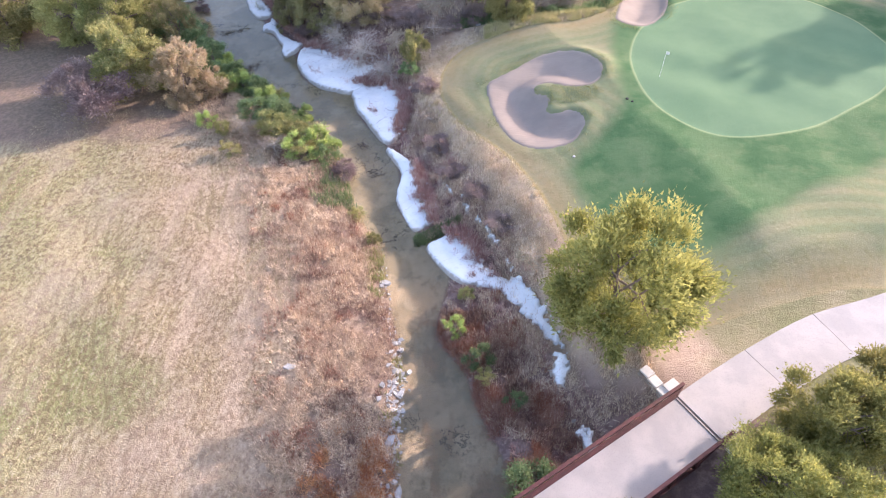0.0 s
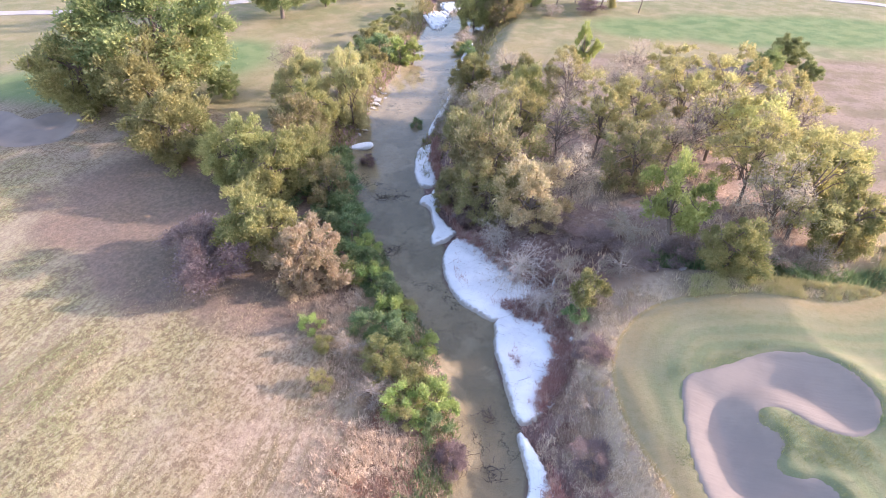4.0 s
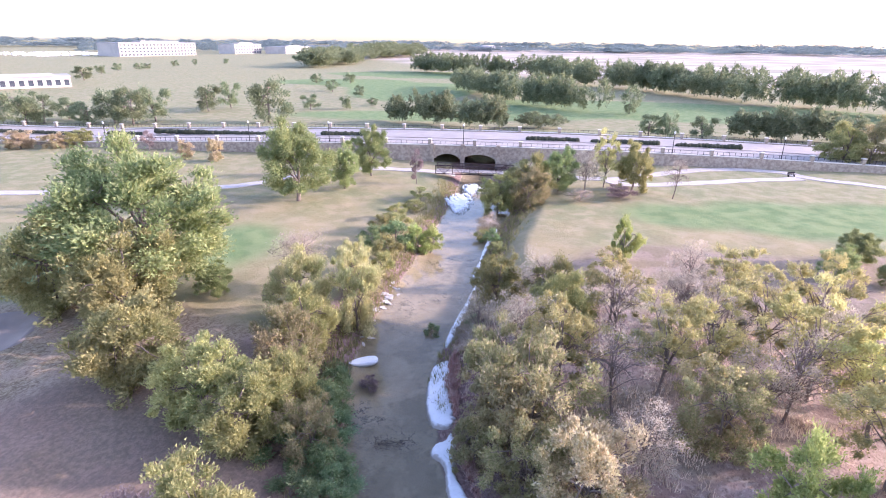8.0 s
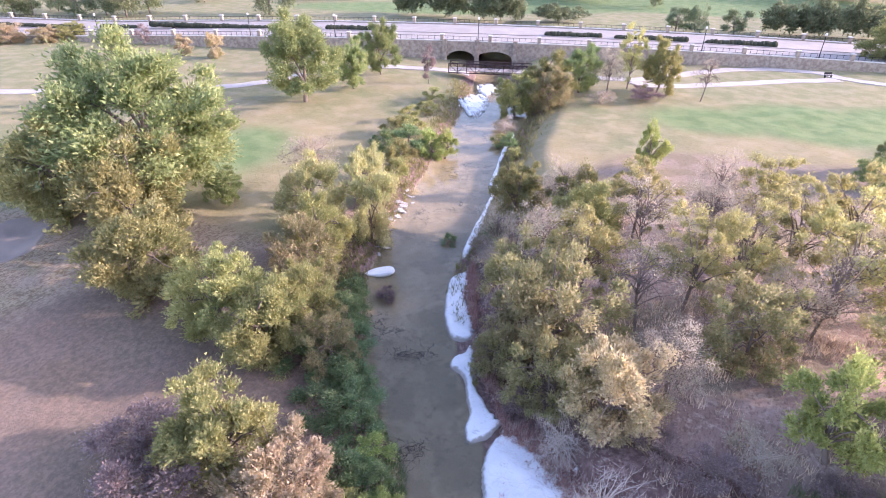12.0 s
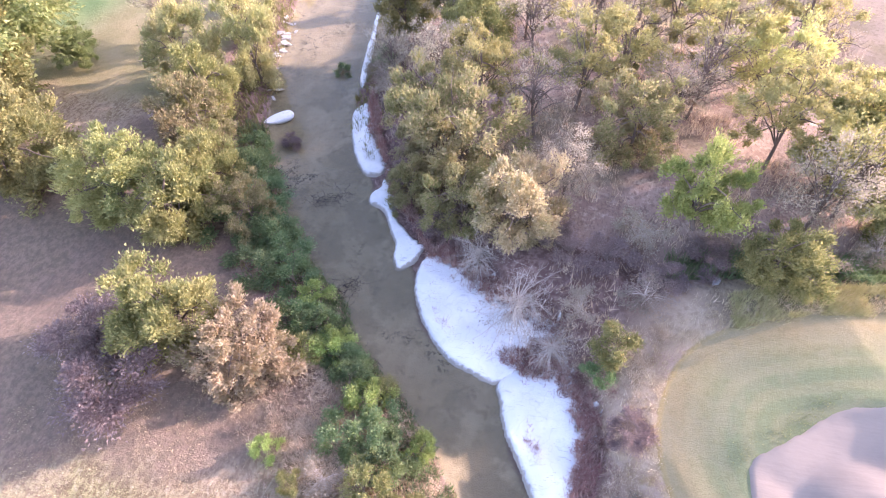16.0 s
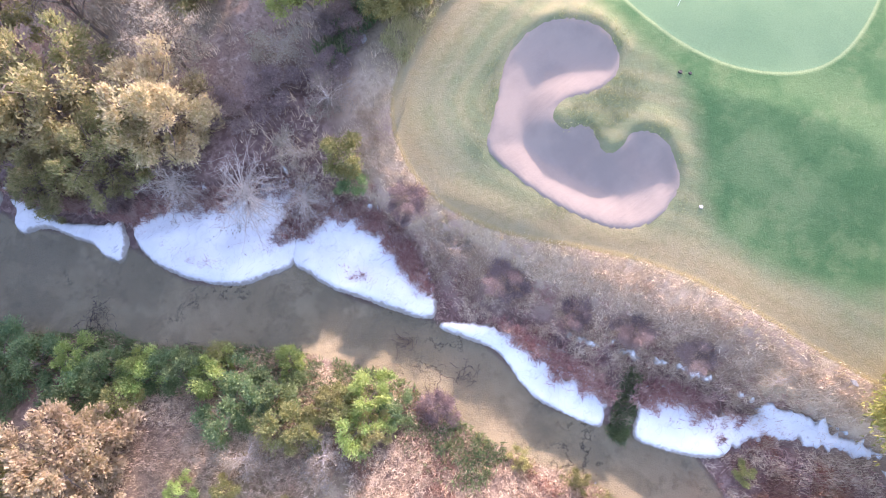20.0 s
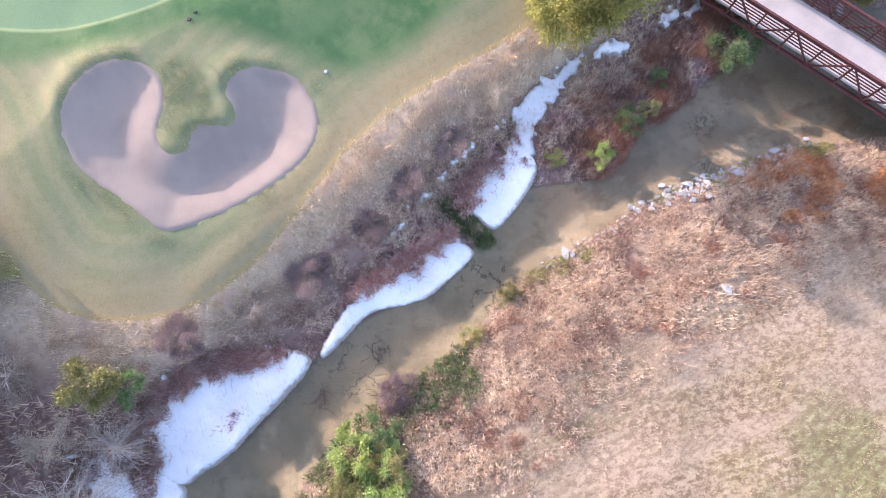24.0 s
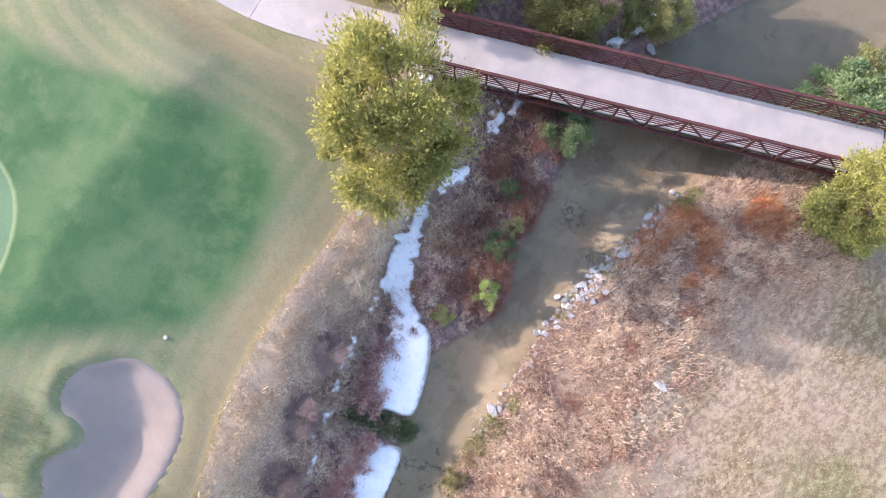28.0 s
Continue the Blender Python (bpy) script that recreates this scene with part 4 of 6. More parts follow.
def abutment(x, y, turn, label, wing=0):
    """A stone abutment of stacked blocks with a splayed wing wall and pale caps."""
    a = thing("abutment", (x, y, -2.1), turn, label=label, category="abutment")
    part("seat", box(bmesh.new(), 0.55, 0, 0.85, 1.1, 3.4, 1.7, 0.04), M["stone"], a)
    r = random.Random(int(x * 10))
    for side in (-1, 1):
        for k in range(5):
            for c in range(4 - k // 2):
                part("block", box(bmesh.new(), 0.55 + c * 0.62 + r.uniform(-0.05, 0.05) - 0.2, side * (1.85 + c * 0.28), 0.25 + k * 0.45, 0.6, 0.42, 0.42, 0.04, side * 25 + r.uniform(-4, 4)), M["stone"], a)
        if side == wing:
            for k in range(5):
                for c in range(4):
                    part("block", box(bmesh.new(), -0.05 + c * 0.05 + r.uniform(-0.04, 0.04), side * (1.75 + c * 0.46), 0.25 + k * 0.45, 0.42, 0.44, 0.42, 0.04, r.uniform(-4, 4)), M["stone"], a)
            for c in range(3):
                part("cap_stone", box(bmesh.new(), 0.0 + c * 0.06, side * (1.85 + c * 0.6), 2.46, 0.5, 0.57, 0.12, 0.02, r.uniform(-3, 3)), M["cap"], a, "pale stone cap")
        part("cap", box(bmesh.new(), 0.5, side * 1.85, 2.52, 0.75, 0.5, 0.14, 0.02), M["cap"], a, "pale stone cap")
        part("wing_cap", box(bmesh.new(), 1.5, side * 2.35, 2.2, 1.5, 0.4, 0.14, 0.02, side * 25), M["cap"], a, "pale stone cap")


turn_b = math.degrees(math.atan2(-BR_WAY.y, -BR_WAY.x))
abutment(BR_END.x - 0.25, BR_END.y - 0.15, turn_b, "stacked limestone bridge abutment with splayed wing walls", 1)
far_end = BR_END + BR_WAY * 23.0
abutment(far_end.x + 0.2, far_end.y + 0.1, turn_b + 180, "limestone bridge abutment half hidden by trees")


def slab_path(name, line, width, label, piece=3.0, z_off=0.05, mat=None, flat=None):
    """A concrete path of slabs along a line, each slab a piece of its own."""
    p = smooth(line, 12, False)
    q = np.r_[0, np.cumsum(np.hypot(*np.diff(p, axis=0).T))]
    top = thing(name, label=label, category="path", kind="structure")
    n = max(1, int(q[-1] / piece))
    for k in range(n):
        s = np.linspace(k, k + 1, 5) / n * q[-1]
        s[0] += 0.012
        s[-1] -= 0.012
        c = np.stack([np.interp(s, q, p[:, a]) for a in (0, 1)], -1)
        t = np.stack([np.interp(s + 0.2, q, p[:, a]) - np.interp(s - 0.2, q, p[:, a]) for a in (0, 1)], -1)
        t /= np.linalg.norm(t, axis=1)[:, None] + 1e-9
        side = np.stack([-t[:, 1], t[:, 0]], -1) * width / 2
        a, b = c + side, c - side
        za = np.full(5, flat) if flat is not None else np.maximum(terrain(*a.T), np.maximum(terrain(*b.T), terrain(*c.T))) + z_off
        v = np.concatenate([np.c_[a, za], np.c_[b, za], np.c_[a, za - 0.4], np.c_[b, za - 0.4]])
        i = np.arange(4)
        f = np.concatenate([np.stack([i + 5, i + 6, i + 1, i], -1), np.stack([i + 1, i + 11, i + 10, i], -1), np.stack([i + 5, i + 15, i + 16, i + 6], -1), [[0, 10, 15, 5]], [[4, 9, 19, 14]]])
        link("slab", raw("slab", v, f), mat or M["concrete"], top)


slab_path("cart_path_1", [(11.5, 12.05)] + PATH_LINE[1:], 2.75, "pale concrete golf cart path curving to the bridge", 4.2, flat=PATH_TOP)
slab_path("cart_path_2", [(-7.9, -0.7), (-11, -2.8), (-15, -5), (-22, -7.5), (-34, -9)], 2.75, "pale concrete golf cart path beyond the bridge", 3.2, 0.06)
slab_path("cart_path_3", [(-150, 60), (-113, 79), (-97, 88), (-84, 98), (-78, 108), (-76, 117), (-70, 124), (-62, 128.5), (-52, 132)], 2.6, "pale concrete cart path across a dry lawn", 5.0, 0.08)
slab_path("cart_path_4", [(-37, 135), (-27, 134), (-20, 137), (-13, 146), (-5, 154), (3, 158), (9, 158), (13, 155), (20, 153.5), (34, 152), (60, 150)], 2.6, "pale concrete cart path looping round a fairway", 5.0, 0.08)
slab_path("cart_path_5", [(-22, 134), (-17, 133), (-8, 139), (2, 147), (12, 153.5)], 2.6, "pale concrete cart path crossing a lawn", 5.0, 0.08)
cart_bridge((-55.0, 128.0), (0.955, 0.297), 15.5, 2.6, 0.3, 9, "footbridge", "dark rusty steel footbridge below a road bridge", "bridge", "old_steel")

ROAD_AT, ROAD_WAY = Vector((-71.4, 135.9)), Vector((0.952, 0.306))
ROAD_SIDE = Vector((-0.306, 0.952))


def on_road(s, off, z):
    p = ROAD_AT + ROAD_WAY * s + ROAD_SIDE * off
    return (p.x, p.y, z)


def crest(s):
    return 3.0 - 0.00022 * (s - 20) ** 2 if abs(s - 20) < 100 else 0.8


def road_bridge():
    turn = math.degrees(math.atan2(ROAD_WAY.y, ROAD_WAY.x))
    road = thing("road", label="pale divided road on a low stone embankment", category="road", kind="structure")
    ss = np.arange(-330, 300, 12.0)
    for a in ss:
        b = a + 11.98
        za, zb = crest(a) - 0.1, crest(b) - 0.1
        for lo, hi, name, mat, up in ((0.6, 10.0, "carriageway", "road", 0.0), (10.0, 12.4, "median", "road", 0.14), (12.4, 22.0, "carriageway", "road", 0.0)):
            v = [on_road(s, o, z + up + dz) for dz in (0, -0.5) for s, z in ((a, za), (b, zb)) for o in (lo, hi)]
            f = [(0, 2, 3, 1), (0, 4, 6, 2), (1, 3, 7, 5), (0, 1, 5, 4), (2, 6, 7, 3)]
            link(name, raw(name, v, f), M[mat], road)
    # stone walls with two arches over the creek
    for off, wname in ((0.0, "wall_road_near"), (22.6, "wall_road_far")):
        wall = thing(wname, label="rough brown stone retaining wall with two flat arches", category="wall", kind="structure")
        bm = bmesh.new()
        arches = [(14.0, 3.0), (21.0, 3.9)]
        s = np.arange(-120, 140.1, 0.5)
        for a, b in zip(s[:-1], s[1:]):
            m = (a + b) / 2
            bot = -2.4 if 8 < m < 28 else -0.8
            for c, h in arches:
                if abs(m - c) < h:
                    bot = -0.6 + 1.75 * math.sqrt(max(0, 1 - ((m - c) / h) ** 2))
            t0, t1 = crest(a), crest(b)
            p = [bm.verts.new(on_road(q, off + w, z)) for w in (0, 0.6) for q, z in ((a, bot), (b, bot), (b, t1), (a, t0))]
            for q in ((0, 1, 2, 3), (5, 4, 7, 6), (3, 2, 6, 7), (1, 0, 4, 5), (0, 3, 7, 4), (2, 1, 5, 6)):
                bm.faces.new([p[k] for k in q])
        bmesh.ops.recalc_face_normals(bm, faces=bm.faces)
        part("wall_face", bm, M["stone"], wall)
        for a in np.arange(-120, 140, 6.0):
            part("coping", beam(bmesh.new(), on_road(a, off + 0.3, crest(a) + 0.08), on_road(a + 5.97, off + 0.3, crest(a + 6) + 0.08), 0.7, 0.16), M["cap"], wall, "pale stone coping")
        for c in (10.6, 17.4, 25.2):
            part("buttress", box(bmesh.new(), *on_road(c, off - 0.1 if off == 0 else off + 0.7, 0.6), 0.9, 0.5, 5.6, 0.03, turn), M["stone"], wall)
        for k, a in enumerate(np.arange(-120, 141, 10.0)):
            x, y, z = on_road(a, off + 0.3, crest(a))
            pil = thing("parapet_pillar", (x, y, z), turn, label="stone parapet pillar with a white cap", category="pillar", group="parapet pillars " + wname[10:])
            part("shaft", box(bmesh.new(), 0, 0, 0.6, 0.7, 0.7, 1.2, 0.03), M["stone"], pil)
            part("cap", box(bmesh.new(), 0, 0, 1.28, 0.9, 0.9, 0.18, 0.03), M["cap"], pil, "white stone cap")
            if a < 140:
                fence = thing("railing", (x, y, z), turn, label="dark metal railing on a stone parapet", category="railing", group="road railings")
                dz = crest(a + 10) - crest(a)
                for h in (0.25, 0.95):
                    part("rail", beam(bmesh.new(), (0.4, 0, h), (9.6, 0, h + dz), 0.06), M["dark"], fence)
                for q in np.arange(1.2, 9.5, 1.2):
                    part("post", beam(bmesh.new(), (q, 0, 0), (q, 0, 1.0 + dz * q / 10), 0.06), M["dark"], fence)
    for a, b in ((-62, -22), (-75, -66), (-18, -6), (32, 44), (47, 62), (66, 80), (-110, -80)):
        hd = thing("median_hedge", on_road((a + b) / 2, 11.2, crest((a + b) / 2)), turn, label="low dark clipped hedge along the road's median", category="hedge", group="median hedges")
        bm = bmesh.new()
        r = random.Random(int(a))
        for q in np.arange(-(b - a) / 2, (b - a) / 2, 0.8):
            bmesh.ops.create_icosphere(bm, subdivisions=2, radius=0.75, matrix=pose(q, r.uniform(-0.2, 0.2), 0.25, 0, 0, r.uniform(0, 90)) @ Matrix.Diagonal((1, 0.9, r.uniform(0.7, 1.0), 1)))
        for v in bm.verts:
            v.co += noise.noise_vector(v.co * 2.0) * 0.15
        part("hedge", bm, M["hedge"], hd)
    for a in (-96, -68, -32, -13, 17.5, 62, 84):
        lamp = thing("street_lamp", on_road(a, 0.3, crest(a)), turn, label="slim dark street lamp on the bridge parapet", category="street lamp", group="street lamps")
        v, f = tube([(0, 0, 0), (0, 0, 1), (0, 0, 4.3)], [0.13, 0.08, 0.06], 8)
        link("pole", raw("pole", v, f, True), M["dark"], lamp)
        bm = bmesh.new()
        bmesh.ops.create_uvsphere(bm, u_segments=10, v_segments=6, radius=0.22, matrix=pose(0, 0, 4.5) @ Matrix.Diagonal((1, 1, 1.25, 1)))
        part("lantern", bm, M["white"], lamp, "white lantern")


road_bridge()


# ---- trees and shrubs ----
KINDS = {
    # leaf, leaves, size, boughs, hollow, spread, trunk, forks, label, bark
    "golden": ("golden", 44000, 0.023, 100, 0.3, 0.21, 0.62, 10, "broad tree with dense yellow-green autumn leaves", "bark"),
    "olive": ("olive", 34000, 0.026, 105, 0.3, 0.175, 0.58, 12, "spreading olive-tan tree with drying leaves", "bark"),
    "tan": ("tan", 34000, 0.026, 105, 0.3, 0.175, 0.55, 14, "spreading tree with drying tan leaves", "bark"),
    "oak": ("oak", 44000, 0.0225, 120, 0.3, 0.18, 0.8, 12, "large green oak with layered boughs", "bark"),
    "brown": ("brown", 24000, 0.025, 105, 0.3, 0.18, 0.58, 14, "bushy tree with brown-green autumn leaves", "bark"),
    "yellow": ("yellow", 12000, 0.026, 80, 0.4, 0.16, 1.2, 16, "slender tree with sparse yellow leaves", "bark"),
    "lime": ("lime", 18000, 0.028, 70, 0.3, 0.19, 0.7, 12, "young tree with bright lime-green leaves", "bark"),
    "grey": ("grey", 6500, 0.020, 66, 0.35, 0.28, 1.1, 26, "half-bare grey-brown tree in the wood", "bark"),
    "bare": ("grey", 2200, 0.020, 50, 0.4, 0.25, 1.2, 30, "bare grey-branched tree in the wood", "bark"),
    "dead": ("grey", 500, 0.020, 90, 0.4, 0.2, 0.5, 86, "bleached dead brush tree with tangled twigs", "pale_bark"),
    "shrub_green": ("green", 6000, 0.042, 30, 0.3, 0.26, 0.42, 10, "dense green creekside shrub with leafy stems", "bark"),
    "shrub_lime": ("lime", 5000, 0.046, 26, 0.3, 0.26, 0.42, 10, "bright yellow-green creekside shrub", "bark"),
    "shrub_olive": ("olive", 5400, 0.042, 28, 0.3, 0.26, 0.6, 12, "dusty olive shrub beside the creek", "bark"),
    "shrub_rust": ("rust", 9000, 0.032, 34, 0.3, 0.32, 0.6, 26, "twiggy purple-brown shrub in dry grass", "bark"),
    "shrub_yellow": ("yellow", 4600, 0.042, 26, 0.3, 0.26, 0.6, 12, "small yellowing shrub on the bank", "bark"),
    "shrub_grey": ("grey", 2400, 0.036, 34, 0.3, 0.32, 0.6, 30, "dry grey-brown shrub on the bank", "bark"),
    "far": ("far", 5200, 0.042, 44, 0.4, 0.28, 0.75, 8, "rounded green tree on the golf course", "bark"),
    "cypress": ("rust", 4200, 0.045, 44, 0.2, 0.3, 1.3, 10, "narrow rust-brown conifer on a lawn", "bark"),
}
MADE = {}


def tree(kind, x, y, h, r, variant=0, label="", lean=0.0, name=""):
    leaf, count, size, boughs, hollow, spread, trunk, forks, text, bark = KINDS[kind]
    key = (kind, variant % 2)
    if key not in MADE:
        seed = 11 * len(MADE) + 5
        crown, mids = crown_mesh("crown", seed, count, size, boughs, hollow, 1.0, spread, -0.3 if kind.startswith("shrub") else -0.85)
        crown.materials.append(LEAF[leaf])
        small = kind.startswith("shrub")
        wood, limbs = limbs_mesh(seed + 1, mids, trunk, 0.015 if kind == "dead" else 0.022 if small else 0.03 if kind in ("bare", "grey", "yellow", "brown", "golden") else 0.04, 0.1, forks, 8 if kind == "dead" else 5 if kind in ("bare", "grey", "yellow") else 2, 0 if small or kind == "far" else 6)
        for m in (wood, *limbs):
            m.materials.append(M["pale_bark" if kind == "shrub_grey" else bark])
        MADE[key] = (crown, wood, limbs)
    crown, wood, limbs = MADE[key]
    rz = h / (1.0 + trunk)
    shrub = kind.startswith("shrub")
    t = new(name or ("shrub" if shrub else "tree"))
    t.matrix_basis = pose(x, y, height(x, y) + trunk * rz - 0.08, lean, 0, (37 * x + 53 * y) % 360) @ Matrix.Diagonal((r, r, rz, 1))
    tagged(t, label or text, "shrub" if shrub else "tree", "creekside shrubs" if shrub else "")
    stem = link("branching_stem" if shrub else "trunk", wood, None, t)
    for m in limbs:
        link("limb", m, None, stem)
    link("foliage" if shrub else "crown", crown, None, t)
    return t


TREES = [
    ("golden", 8.0, 16.9, 9.8, 4.3), ("oak", 45.5, 53.0, 9.6, 5.2), ("oak", 51.0, 57.5, 9.0, 4.6),
    ("tan", -22.9, 41.0, 6.0, 3.2), ("olive", -27.9, 41.6, 6.6, 3.7), ("shrub_rust", -28.9, 37.6, 4.0, 3.1), ("shrub_rust", -32.4, 40.4, 3.6, 2.6), ("olive", -44.3, 51.1, 8.6, 4.8), ("olive", -35.7, 50.5, 7.4, 4.2), ("olive", -31.6, 49.6, 7.0, 3.7),
    ("olive", -31.0, 53.2, 6.6, 2.9), ("brown", -27.6, 51.0, 5.4, 2.3), ("brown", -34.8, 57.7, 7.2, 3.6), ("olive", -36.0, 61.5, 7.0, 3.3), ("brown", -40.1, 65.9, 8.4, 3.6),
    ("brown", -34.9, 67.8, 9.4, 3.2), ("grey", -45.0, 72.0, 8.2, 3.6), ("brown", -38.8, 73.6, 7.4, 2.7), ("oak", -57.0, 63.0, 17.8, 10.0), ("olive", -61.5, 56.5, 11.5, 6.2),
    ("olive", -52.0, 57.0, 10.6, 5.8), ("oak", -50.8, 65.8, 4.2, 2.2), ("oak", -66.2, 98.5, 15.0, 7.0),
    ("oak", -64.2, 109.0, 9.2, 3.6), ("oak", -65.4, 120.0, 11.0, 3.9), ("cypress", -54.8, 119.0, 7.0, 1.6), ("lime", -38.4, 91.0, 4.6, 2.2), ("olive", -33.0, 118.0, 9.2, 4.6),
    ("oak", -28.8, 122.5, 8.6, 4.0), ("yellow", -22.0, 128.5, 10.6, 3.2), ("olive", -17.2, 128.5, 9.8, 3.6), ("bare", -10.2, 126.0, 8.2, 2.8), ("olive", -36.4, 113.0, 7.6, 4.0),
    ("grey", -24.5, 124.0, 8.0, 3.4), ("brown", -31.0, 113.5, 7.4, 4.0), ("shrub_grey", -24.0, 117.5, 2.6, 2.8), ("shrub_rust", -18.0, 122.0, 2.4, 3.0), ("olive", 21.0, 172.0, 10.8, 5.4), ("brown", 27.0, 174.5, 12.2, 6.2), ("olive", 34.0, 176.5, 12.0, 6.0), ("brown", 42.0, 179.0, 12.0, 6.0),
    ("oak", 8.8, 98.0, 4.4, 2.4), ("oak", 11.5, 104.0, 4.8, 2.7), ("oak", 13.6, 98.0, 3.6, 1.9), ("lime", -13.6, 92.0, 6.8, 2.1),
    ("brown", -14.8, 57.5, 8.8, 4.4), ("tan", -10.0, 52.3, 7.0, 3.5), ("brown", -13.8, 53.8, 6.4, 2.8), ("grey", -18.5, 66.6, 7.4, 3.6), ("olive", -16.0, 71.0, 7.6, 3.3),
    ("bare", -11.1, 71.4, 8.6, 3.3), ("yellow", -7.5, 65.1, 8.6, 3.7), ("yellow", -0.8, 73.5, 9.2, 4.0), ("yellow", 2.4, 69.6, 9.6, 4.5), ("yellow", 5.3, 66.2, 8.6, 4.1),
    ("brown", -3.6, 60.4, 7.0, 3.3), ("lime", 0.2, 54.0, 7.6, 3.0), ("olive", 4.0, 50.6, 5.2, 2.6), ("shrub_olive", -3.9, 44.9, 3.8, 1.7), ("shrub_green", -4.4, 44.2, 1.7, 1.2), ("yellow", 4.9, 60.2, 8.6, 3.7),
    ("grey", -7.5, 55.3, 6.2, 2.7), ("grey", -6.4, 76.6, 8.2, 3.2), ("yellow", 8.0, 56.0, 8.6, 3.9), ("grey", -1.3, 62.9, 7.6, 3.1), ("bare", -10.1, 61.5, 8.2, 3.1),
    ("brown", -17.7, 55.6, 5.0, 2.3), ("yellow", -4.2, 66.8, 8.4, 3.3), ("olive", -23.1, 75.7, 6.6, 3.1), ("grey", -23.4, 70.0, 5.2, 2.7), ("yellow", -12.5, 75.5, 8.2, 3.4),
    ("grey", -19.0, 75.0, 7.2, 3.2), ("bare", 0.5, 65.5, 8.6, 3.1), ("grey", 6.2, 54.6, 7.6, 3.2), ("yellow", 10.0, 62.0, 8.2, 3.6), ("olive", 11.0, 55.6, 6.6, 2.7), ("bare", 8.5, 69.0, 8.2, 3.2),
    ("dead", -9.4, 47.2, 4.4, 3.8), ("dead", -12.2, 50.6, 3.6, 2.8), ("dead", -7.2, 45.2, 2.6, 2.4), ("yellow", -14.4, 63.6, 8.2, 3.4),
    ("brown", -18.0, 60.8, 8.0, 3.6), ("yellow", -2.7, 80.5, 8.6, 3.6), ("yellow", 3.6, 79.0, 9.0, 3.8), ("yellow", 8.5, 74.0, 9.0, 3.6), ("grey", -6.2, 81.5, 8.0, 3.2),
    ("olive", 9.5, 60.5, 7.2, 3.4), ("olive", -17.6, 74.0, 7.2, 3.0), ("grey", 4.6, 74.6, 8.0, 3.0), ("bare", -4.0, 71.0, 8.6, 3.2),
    ("golden", 8.0, 5.6, 4.2, 2.6), ("golden", 12.8, 8.6, 4.6, 2.6), ("golden", 16.6, 11.0, 4.8, 2.8), ("golden", 19.6, 12.2, 5.0, 2.8), ("olive", 5.4, 1.6, 3.6, 2.2), ("golden", 14.6, 8.0, 4.2, 2.6),
    ("golden", -8.6, 2.4, 5.8, 2.9), ("shrub_green", -5.4, -1.8, 3.0, 2.6), ("shrub_green", -3.9, -3.2, 2.2, 1.9), ("shrub_green", -3.5, -1.2, 1.6, 1.3), ("shrub_olive", -4.4, -5.2, 2.2, 1.8), ("shrub_green", -6.6, -5.6, 3.4, 3.0), ("olive", 10.0, 2.0, 5.0, 3.0),
]
for k, row in enumerate(TREES):
    tree(*row, variant=k)
